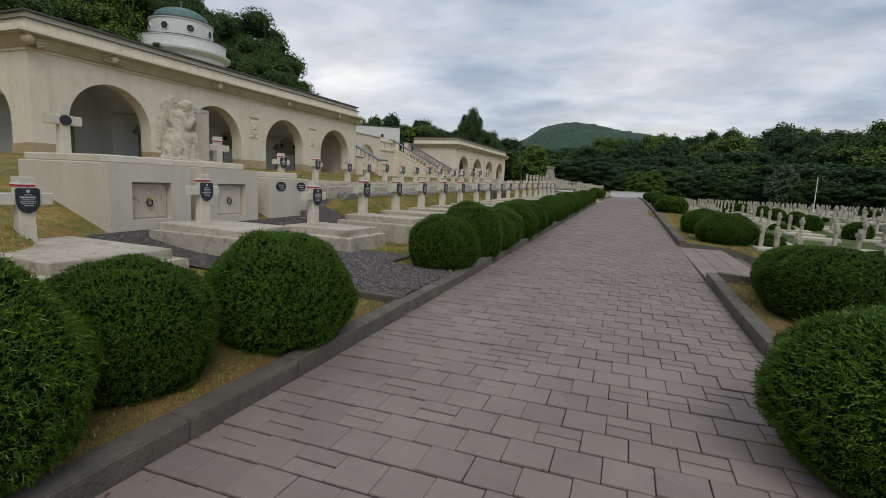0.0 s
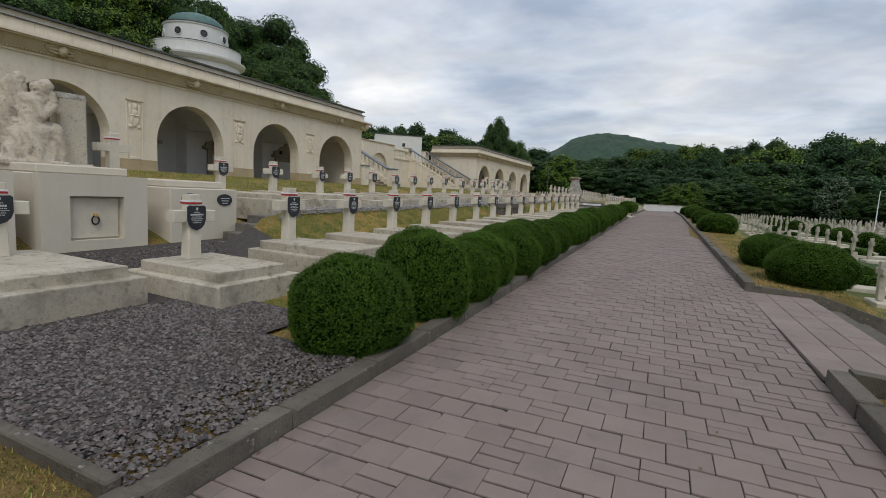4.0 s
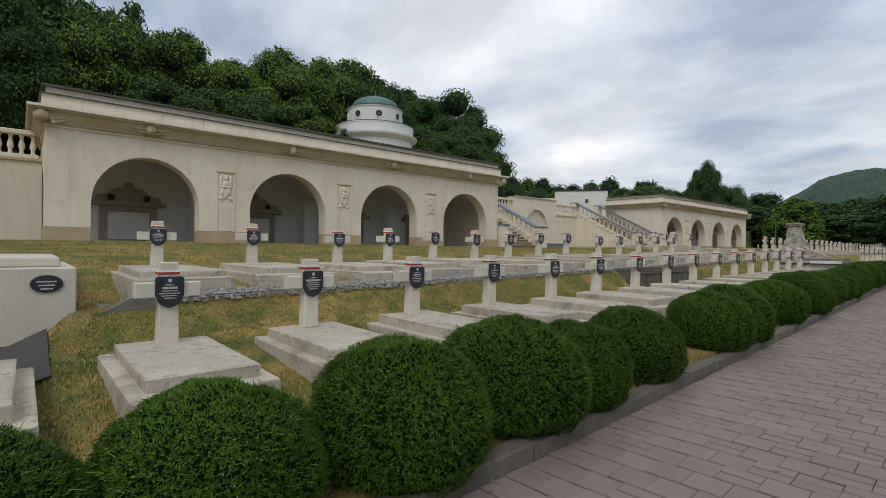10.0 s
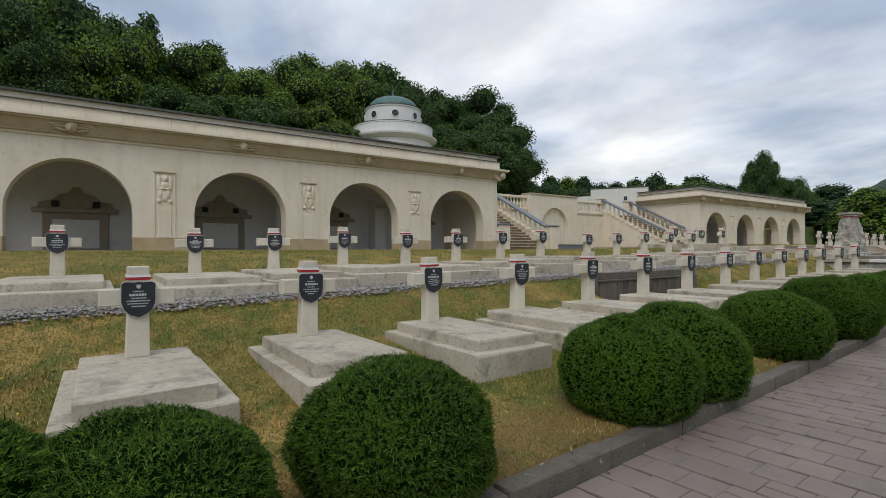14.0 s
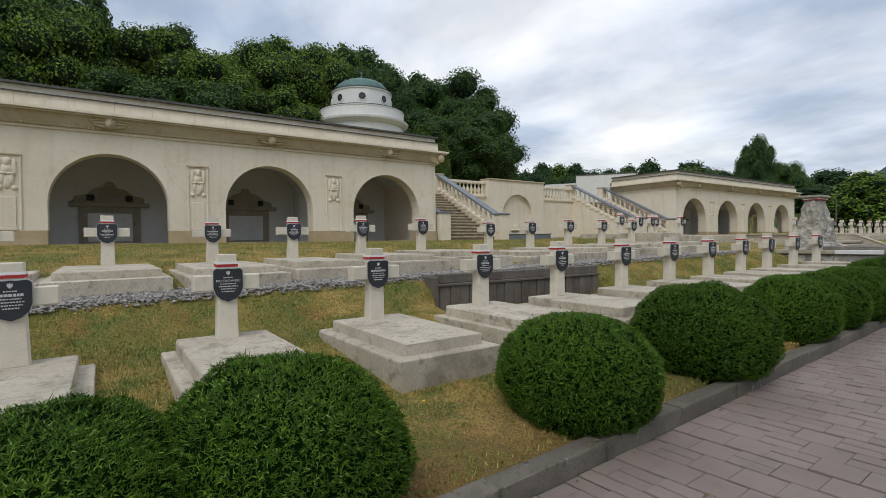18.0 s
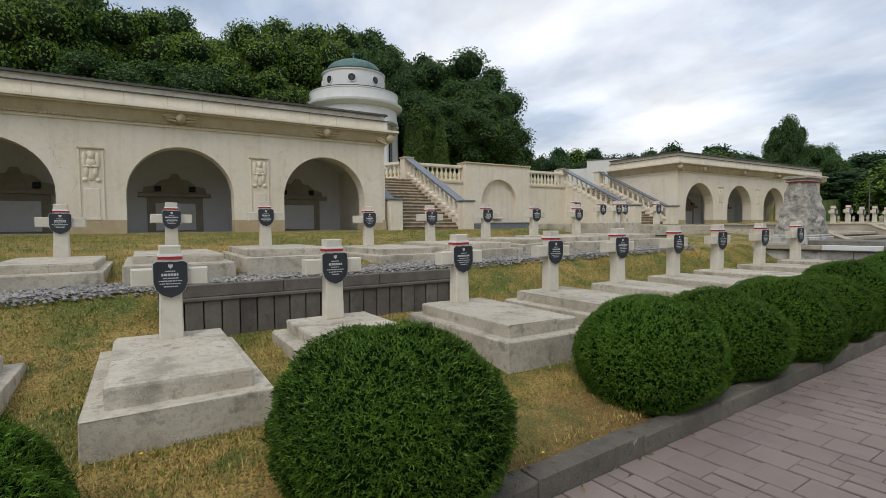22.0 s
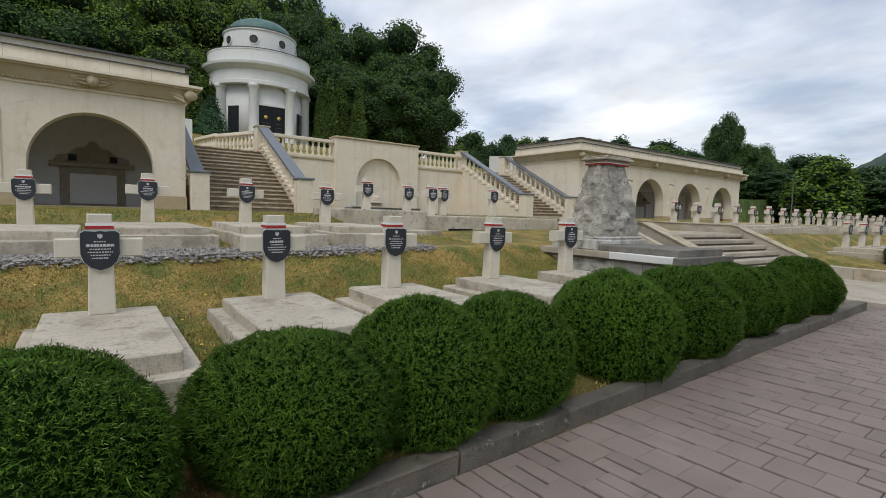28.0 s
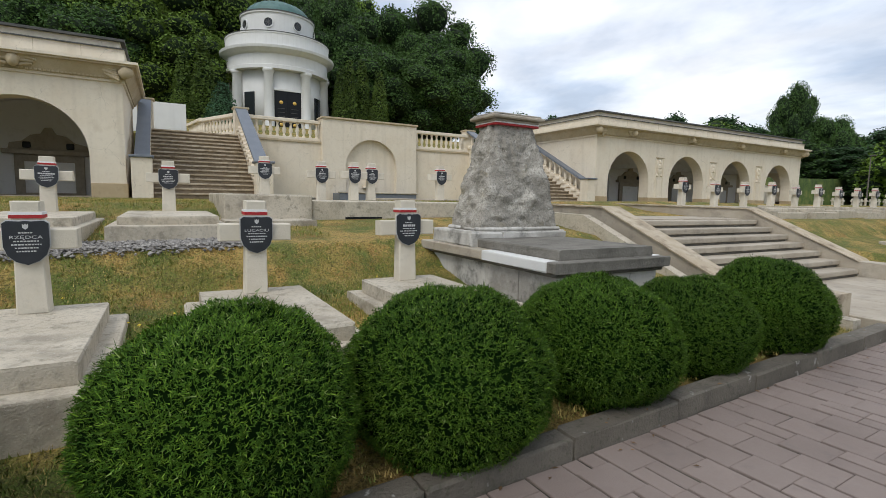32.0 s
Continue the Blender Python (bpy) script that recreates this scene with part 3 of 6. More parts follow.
def make_ground():
    xs = sorted(set([-400, -300, -200, -150, -120, -100, -80, -70, -62, -56, -50, -45, -40, -35, -30, -27, -25, -23.05, -22.85, -22.4, -20, -18, -16.5, -14, -12, -10, -9, -8.3, -7.7, -7.2, -6.6, -6.0, -5.6, -5.2, -4.95, -4.75, -4.55, -4.4, -4.27, -4.15, -4, -3.8, -3.5, -3.2, -2.8, -2.4, -2, -1.5, -1.1, -0.7, -0.4, -0.2, -0.08, 0.1, 0.25, 0.4, 1.7, 3.3, 3.5, 3.6, 3.7, 3.85, 4.15, 4, 4.4, 4.8, 5.1, 5.5, 5.9, 6.5, 8, 10, 14, 20, 30, 40, 60, 90, 120, 160, 200, 300, 400]))
    ys = sorted(set([-400, -200, -100, -50, -20, -8] + [i * 0.5 - 4 for i in range(0, 108)] + [50 + i * 2 for i in range(15)] + [82, 90, 100, 120, 160, 250, 400, 700]))
    verts, faces = [], []
    for y in ys:
        for x in xs:
            w = 0.012 * noise.noise((x * 1.3, y * 1.3, 3)) if -17 < x < -0.2 else 0
            verts.append((x, y, ground_z(x, y) + w))
    n = len(xs)
    for j in range(len(ys) - 1):
        for i in range(n - 1):
            faces.append((j * n + i, j * n + i + 1, j * n + n + i + 1, j * n + n + i))
    ob = raw("ground", verts, faces, GRASS, smooth=True)
    struct(ob, "mown lawn and banks, green with dry straw patches", "ground")
    return ob


make_ground()


# ---- arcade buildings ----
ARCH = [(13.37, 1.61, 2.83), (18.42, 1.61, 2.83), (23.43, 1.61, 2.83), (28.4, 1.61, 2.83)]


def relief_figure(c, z0):
    """A shallow stone relief: one plain draped half figure with scrolled ends."""
    bm = bmesh.new()
    def lump(y, z, ry, rz, d):
        bmesh.ops.create_icosphere(bm, subdivisions=2, radius=1, matrix=Matrix.Translation((FX + 0.01, c + y, z0 + z)) @ Matrix.Diagonal((d, ry, rz, 1)))
    lump(0, 1.06, 0.085, 0.12, 0.10)
    lump(0, 1.13, 0.11, 0.09, 0.07)
    lump(0, 0.86, 0.15, 0.16, 0.08)
    for s in (-1, 1):
        lump(0.17 * s, 0.93, 0.07, 0.26, 0.05)
        lump(0.11 * s, 0.60, 0.07, 0.2, 0.07)
        lump(0.17 * s, 0.32, 0.075, 0.075, 0.07)
        lump(0.09 * s, 0.74, 0.12, 0.05, 0.09)
    lump(0, 0.5, 0.12, 0.22, 0.05)
    for v in bm.verts:
        v.co.x += 0.012 * noise.noise(v.co * 14)
    return bm


def arcade(name, flip):
    th = thing(name, "cream stone arcade pavilion with four round arches and weathered cornice", "building", "pair of arcade pavilions")
    def F(bm):
        if flip:
            for v in bm.verts:
                v.co.y = 2 * AXIS - v.co.y
            bmesh.ops.reverse_faces(bm, faces=bm.faces[:])
        return bm
    DEPTH = -22.3
    part("front_wall", F(arch_wall(FY0, FY1, GZ + 0.45, 5.065, FX, FX - 0.62, ARCH)), STONE, th)
    side = [(-19.6, 1.35, 2.75)]
    part("outer_side_wall", F(arch_wall(DEPTH, FX - 0.62, GZ, 5.065, FY0, FY0 + 0.55, side, axis="x")), STONE, th)
    part("inner_side_wall", F(bbox(DEPTH, FX - 0.62, FY1 - 0.5, FY1, GZ, 5.065, 0)), STONE, th)
    part("back_wall", F(bbox(DEPTH + 0.9, DEPTH + 1.1, FY0 + 0.55, FY1 - 0.5, GZ, 5.065, 0)), VAULT, th, "grey plastered back wall")
    part("arcade_floor", F(bbox(DEPTH + 1.1, FX - 0.05, FY0 + 0.55, FY1 - 0.5, GZ - 0.1, GZ + 0.03, 0)), NICHE, th, "dark stone floor")
    # vaults between the bays
    for i, (c, r, s) in enumerate(ARCH):
        bm = bmesh.new()
        rows = []
        for x in (FX - 0.62, DEPTH + 1.1):
            rows.append([bm.verts.new((x, c - 2.3 * math.cos(math.pi * k / 16), 3.75 + 1.2 * math.sin(math.pi * k / 16))) for k in range(17)])
        for k in range(16):
            bm.faces.new((rows[0][k], rows[0][k + 1], rows[1][k + 1], rows[1][k]))
        part("vault", F(bm), VAULT, th)
    for c in [(a[0] + b[0]) / 2 for a, b in zip(ARCH[:-1], ARCH[1:])]:
        part("pier", F(bbox(DEPTH + 1.1, DEPTH + 1.9, c - 0.3, c + 0.3, GZ, 4.6, 0.02)), VAULT, th)
    # plinth blocks between the openings
    edges = [FY0] + [e for c, r, s in ARCH for e in (c - r, c + r)] + [FY1]
    for a, b in zip(edges[0::2], edges[1::2]):
        part("plinth", F(bbox(FX - 0.62, FX + 0.04, a + (0.0 if a > FY0 else -0.04), b + (0.04 if b == FY1 else 0.0), GZ - 0.2, GZ + 0.45, 0.012)), PLINTH, th, "ochre sandstone plinth block")
    part("side_plinth", F(bbox(-18.25, FX - 0.62, FY0 - 0.04, FY0 + 0.55, GZ - 0.2, GZ + 0.42, 0.012)), PLINTH, th)
    # cornice, parapet, roof edge
    def band(nm, z0, z1, pr, m, tip=0.0, label=""):
        bm = bmesh.new()
        lo = [(FX + pr, FY0 - pr), (FX + pr, FY1 + pr), (DEPTH, FY1 + pr), (DEPTH, FY0 - pr)]
        p2 = pr + tip
        hi = [(FX + p2, FY0 - p2), (FX + p2, FY1 + p2), (DEPTH, FY1 + p2), (DEPTH, FY0 - p2)]
        A = [bm.verts.new((x, y, z0)) for x, y in lo]
        B = [bm.verts.new((x, y, z1)) for x, y in hi]
        for i in range(4):
            bm.faces.new((A[i], A[(i + 1) % 4], B[(i + 1) % 4], B[i]))
        bm.faces.new(B); bm.faces.new(A[::-1])
        part(nm, F(bm), m, th, label)
    band("cornice_fillet", 5.065, 5.145, 0.06, STONE)
    band("cornice", 5.145, 5.505, 0.10, CORNICE, 0.22, "ochre weathered coved cornice with carvings")
    band("cornice_lip", 5.505, 5.565, 0.40, CORNICE)
    band("cornice_edge", 5.565, 5.645, 0.46, STONE)
    band("parapet", 5.645, 6.045, 0.10, STONE)
    band("parapet_cap", 6.045, 6.075, 0.16, ROOF)
    band("attic_band", 6.075, 6.285, 0.0, STONE)
    band("roof_edge", 6.285, 6.355, 0.12, ROOF, 0.0, "thin dark sheet metal roof edge")
    bead = bmesh.new()
    y = FY0 - 0.05
    while y < FY1:
        box(bead, FX + 0.11, FX + 0.16, y, y + 0.05, 5.15, 5.205)
        y += 0.1
    tagged(part("bead_moulding", F(bead), CORNICE, th), kind="stuff")
    # parapet joints
    g = random.Random(7)
    y = FY0 + 0.9
    while y < FY1 - 0.4:
        part("parapet_joint", F(bbox(FX + 0.101, FX + 0.104, y, y + 0.012, 5.665, 6.045, 0)), CORNICE, th)
        y += g.uniform(1.0, 1.5)
    # carved bosses and corner leaf carvings on the cornice
    for c, r, s in ARCH:
        bm = bmesh.new()
        bmesh.ops.create_icosphere(bm, subdivisions=3, radius=0.17)
        for v in bm.verts:
            v.co.y *= 0.85
            v.co *= 1 + 0.12 * noise.noise(v.co * 9)
        for v in bm.verts:
            hair = smooth(-0.02, 0.05, v.co.z) * (1 - smooth(0.08, 0.14, v.co.x))
            v.co *= 1 + 0.22 * hair * (0.6 + abs(noise.noise(v.co * 22)))
            v.co.x += 0.03 * smooth(0.05, 0.0, abs(v.co.y)) * smooth(0.1, 0.15, v.co.x)
        bmesh.ops.translate(bm, verts=bm.verts[:], vec=(FX + 0.24, c, 5.345))
        part("cornice_boss", F(bm), CORNICE, th, "", True)
        for sgn in (-1, 1):
            for k in range(3):
                b2 = bbox(-0.03, 0.05, -0.21 + 0.03 * k, 0.21 - 0.03 * k, -0.035, 0.035, 0.02)
                b2.transform(pose(FX + 0.25 - 0.02 * k, c + sgn * (0.33 - 0.03 * k), 5.435 - 0.085 * k, 0, -28, 0) @ pose(0, 0, 0, 14 * sgn * (k - 1), 0, 0))
                part("carved_leaf", F(b2), CORNICE, th)
    for yy, sg in ((FY0 - 0.12, 1), (FY1 + 0.12, -1)):
        for k in range(6):
            b2 = bbox(-0.04, 0.06, -0.42 + 0.05 * k, 0.30, -0.03, 0.03, 0.02)
            b2.transform(pose(FX + 0.20 + 0.02 * (k % 2), yy + sg * (0.55 - 0.03 * k), 5.465 - 0.055 * k, 0, -40, 0) @ pose(0, 0, 0, sg * (8 + 5 * k), 0, 0))
            part("carved_wing", F(b2), CORNICE, th)
        bm = bmesh.new()
        bmesh.ops.create_icosphere(bm, subdivisions=2, radius=0.2)
        for v in bm.verts:
            v.co *= 1 + 0.25 * noise.noise(v.co * 8)
        bmesh.ops.translate(bm, verts=bm.verts[:], vec=(FX + 0.26, yy - sg * 0.0, 5.345))
        part("corner_carving", F(bm), CORNICE, th, "", True)
    # relief panels
    for c in (15.9, 20.93, 25.93):
        zt = 4.2
        part("panel_back", F(bbox(FX - 0.02, FX + 0.004, c - 0.30, c + 0.30, 1.95, zt, 0)), STONE, th)
        part("panel_side", F(bbox(FX, FX + 0.035, c - 0.33, c - 0.28, 1.95, zt, 0.008)), STONE, th)
        part("panel_side", F(bbox(FX, FX + 0.035, c + 0.28, c + 0.33, 1.95, zt, 0.008)), STONE, th)
        part("panel_head", F(bbox(FX, FX + 0.055, c - 0.35, c + 0.35, zt, zt + 0.05, 0.008)), CORNICE, th)
        part("panel_pilaster", F(bbox(FX + 0.004, FX + 0.028, c - 0.2, c + 0.2, 2.1, 2.98, 0.01)), STONE, th)
        part("panel_foot", F(bbox(FX + 0.004, FX + 0.06, c - 0.22, c + 0.22, 1.98, 2.1, 0.02)), STONE, th)
        part("relief_figure", F(relief_figure(c, 2.92)), STONE, th, "shallow carved stone relief", True)
    # wall tombs at the back of each bay
    bx = DEPTH + 1.1
    for c, r, s in ARCH:
        part("tomb_front", F(bbox(bx, bx + 0.12, c - 1.0, c + 1.0, GZ, 3.0, 0.01)), NICHE, th, "brown stone wall tomb")
        part("tomb_slab", F(bbox(bx + 0.12, bx + 0.15, c - 0.72, c + 0.72, GZ + 0.1, 2.75, 0.01)), VAULT, th)
        part("tomb_cornice", F(bbox(bx, bx + 0.3, c - 1.3, c + 1.3, 3.0, 3.16, 0.02)), NICHE, th)
        prof = [(c - 1.15, 3.16), (c + 1.15, 3.16), (c + 1.1, 3.38), (c + 0.75, 3.46), (c + 0.5, 3.68), (c + 0.22, 3.74), (c + 0.1, 3.95), (c - 0.1, 3.95), (c - 0.22, 3.74), (c - 0.5, 3.68), (c - 0.75, 3.46), (c - 1.1, 3.38)]
        part("tomb_gable", F(prism(prof, bx, bx + 0.14)), NICHE, th)
        for s2 in (-0.62, 0.62):
            part("tomb_wreath", F(bbox(bx + 0.14, bx + 0.2, c + s2 - 0.12, c + s2 + 0.12, 3.22, 3.44, 0.03)), IRON, th)
    return th


def build_arcades():
    arcade("arcade_pavilion", False)
    arcade("arcade_pavilion", True)


build_arcades()


# ---- balustrades, terrace walls, grand stairs ----
BAL = mesh_of(lathe([(0.075, 0), (0.075, 0.06), (0.05, 0.08), (0.055, 0.14), (0.095, 0.26), (0.09, 0.33), (0.055, 0.48), (0.045, 0.56), (0.06, 0.6), (0.07, 0.62), (0.07, 0.68)], 10), True)
BAL.materials.append(STONE)


def balustrade(label, p0, p1, z, posts=(), gap=0.3, h=0.68, zslope=0.0):
    """From p0 to p1 in plan, foot at z: base rail, balusters, top rail."""
    th = thing("balustrade", label, "balustrade", "terrace balustrades")
    a, b = Vector(p0), Vector(p1)
    n = (b - a).length
    ang = math.degrees(math.atan2(b.y - a.y, b.x - a.x))
    M = pose(a.x, a.y, z, 0, 0, ang)
    for nm, z0, z1, w in (("base_rail", 0, 0.14, 0.15), ("top_rail", 0.14 + h, 0.30 + h, 0.16)):
        bm = bbox(0, n, -w, w, z0, z1, 0.02)
        bm.transform(M)
        part(nm, bm, STONE, th)
    k = max(1, round(n / gap))
    for i in range(k):
        o = link("baluster", BAL, None, th)
        o.matrix_world = M @ pose((i + 0.5) * n / k, 0, 0.14)
    return th


def step_stair(name, label, x_low, x_high, y0, y1, z_low, z_high, n, m):
    th = thing(name, label, "stairs", "grand stairs")
    run = (x_high - x_low) / n
    for i in range(n):
        x0 = x_low + run * i
        zz = z_low + (z_high - z_low) * (i + 1) / n
        lo, hi = min(x0 + 0.03 * (1 if run < 0 else -1), x_high), max(x0 + 0.03 * (1 if run < 0 else -1), x_high)
        part("tread", bbox(min(x0 + 0.035, x_high), max(x0 + 0.035, x0 + run - 0.02), y0, y1, zz - 0.065, zz, 0.012), m, th)
        # risers get a darker, browner colour than the treads
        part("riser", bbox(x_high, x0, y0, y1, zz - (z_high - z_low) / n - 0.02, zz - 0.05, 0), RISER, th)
    return th


def sloped_rail(label, xl, xh, y, zl, zh, w, wide_cap=True):
    """Stair side: stepped stone string, balusters and a sloped blue-grey coping between two posts."""
    th = thing("stair_balustrade", label, "balustrade", "grand stair balustrades")
    d = Vector((xh - xl, 0, zh - zl))
    part("string_wall", prism_y([(xl, zl - 0.1), (xl, zl + 0.42), (xh, zh + 0.42), (xh, zl - 0.1)], y - w, y + w), STONE, th)
    part("coping", prism_y([(xl, zl + 1.12), (xl, zl + 1.22), (xh, zh + 1.22), (xh, zh + 1.12)], y - w - 0.08, y + w + 0.08), COPING, th, "sloped blue-grey stone coping")
    n = 13
    for i in range(n):
        k = (i + 0.5) / n
        o = link("baluster", BAL, None, th)
        o.matrix_world = pose(xl + d.x * k, y, zl + 0.42 + d.z * k)
        part("string_block", bbox(xl + d.x * k - 0.16, xl + d.x * k + 0.16, y - w - 0.06, y + w + 0.06, zl + 0.28 + d.z * k, zl + 0.42 + d.z * k, 0.015), STONE, th)
    part("foot_post", bbox(xl - 0.02, xl + 0.5, y - 0.29, y + 0.29, GZ - 0.1, zl + 1.18, 0.015), STONE, th)
    part("foot_cap", bbox(xl - 0.06, xl + 0.56, y - 0.34, y + 0.34, zl + 1.18, zl + 1.26, 0.015), COPING, th)
    part("head_post", bbox(xh - 0.5, xh, y - 0.29, y + 0.29, zl, zh + 1.2, 0.015), STONE, th)
    part("head_cap", bbox(xh - 0.56, xh + 0.05, y - 0.34, y + 0.34, zh + 1.2, zh + 1.28, 0.015), CORNICE, th)
    return th


def build_terrace():
    for s in (1, -1):
        Y = lambda y: AXIS + s * (y - AXIS)
        a, b = sorted((Y(31.3), Y(34.85)))
        step_stair("grand_staircase", "wide ochre stone staircase rising to the chapel terrace", -17.35, -22.6, a, b, GZ + 0.02, TZ, 16, STEP)
        sloped_rail("stone balustrade with blue-grey coping beside the grand stairs", -17.35, -22.7, Y(35.05), GZ + 0.1, TZ, 0.16)
        sloped_rail("stone balustrade with blue-grey coping along the pavilion wall", -17.35, -22.7, Y(31.36), GZ + 0.1, TZ, 0.14)
        a, b = sorted((Y(35.2), Y(38.62)))
        struct(part("wall_terrace", bbox(WX - 0.5, WX, a, b, GZ - 0.2, TZ, 0), STONE), "cream plastered retaining wall of the upper terrace", "wall")
        balustrade("pale stone balustrade on the terrace wall", (WX - 0.16, a + 0.05), (WX - 0.16, b - 0.02), TZ)
        struct(part("wall_ledge", bbox(WX, WX + 0.06, a, b, TZ - 0.1, TZ - 0.002, 0.01), CORNICE), "thin stone ledge under the balustrade", "ledge")
        struct(part("wall_base", bbox(WX, WX + 0.07, a, b, GZ - 0.1, GZ + 0.1, 0.01), DARKSTONE), "dark stone foot of the terrace wall", "wall base")
    # niche block with a shallow round-headed recess and a water basin
    th = thing("niche_block", "projecting cream wall block with an arched blind niche", "wall block")
    part("front", arch_wall(38.62, 43.62, GZ - 0.2, 5.44, WX + 0.3, WX + 0.05, [(AXIS, 1.36, 3.22)]), STONE, th)
    part("body", bbox(WX - 0.5, WX + 0.05, 38.62, 43.62, GZ - 0.2, 5.44, 0), STONE, th)
    part("cap", bbox(WX - 0.56, WX + 0.38, 38.56, 43.68, 5.44, 5.53, 0.015), CORNICE, th)
    part("spout", bbox(WX + 0.05, WX + 0.25, AXIS - 0.25, AXIS + 0.05, 2.25, 2.55, 0.05), STONE, th)
    part("spout_shelf", bbox(WX + 0.05, WX + 0.32, AXIS - 0.45, AXIS + 0.25, 2.15, 2.25, 0.03), STONE, th)
    th = thing("water_basin", "low blue-grey stone water basin before the niche", "basin")
    part("front_wall", bbox(WX + 1.3, WX + 1.45, 39.1, 43.1, GZ - 0.1, GZ + 0.34, 0.02), COPING, th)
    for y in (39.1, 42.95):
        part("side_wall", bbox(WX + 0.32, WX + 1.3, y, y + 0.15, GZ - 0.1, GZ + 0.34, 0.02), COPING, th)
    part("rim", bbox(WX + 1.26, WX + 1.5, 39.05, 43.15, GZ + 0.34, GZ + 0.41, 0.02), SLAB, th)
    part("water", bbox(WX + 0.3, WX + 1.3, 39.25, 42.95, GZ - 0.1, GZ + 0.2, 0), GLASS, th)
    struct(part("terrace_paving", bbox(-29, WX - 0.5, 31.1, 51.2, TZ - 0.3, TZ - 0.01, 0), SLAB), "pale paving of the upper terrace", "floor")
    struct(part("wall_white", bbox(-30.3, -30.0, 24.0, 33.1, 4.0, 6.65, 0.01), WHITE), "white plastered wall behind the stair head", "wall")
    balustrade("pale stone balustrade bending round the chapel terrace", (-29.2, 33.2), (-26.2, 33.7), 4.5)
    balustrade("pale stone balustrade bending round the chapel terrace", (-26.2, 33.7), (-23.4, 34.9), 4.45)
    # stepped retaining wall left of the arcade with a balustrade on top
    struct(part("wall_left", bbox(-20.6, -20.1, -14, FY0, GZ - 0.3, 4.3, 0), STONE), "cream plastered retaining wall with stains", "wall")
    struct(part("wall_left_ledge", bbox(-20.65, -20.02, -14, FY0, 4.3, 4.42, 0.02), CORNICE), "stone ledge on the retaining wall", "ledge")
    balustrade("pale stone balustrade above the retaining wall", (-20.32, -10.0), (-20.32, FY0 - 0.1), 4.42)
    struct(part("wall_right", prism([(2 * AXIS - FY0, GZ - 0.4), (2 * AXIS - FY0, 3.6), (2 * AXIS - FY0 + 0.6, 3.6), (2 * AXIS - FY0 + 6.5, GZ), (2 * AXIS - FY0 + 6.5, GZ - 0.4)], -20.6, -20.1), STONE), "cream plastered retaining wall beyond the far pavilion", "wall")


build_terrace()


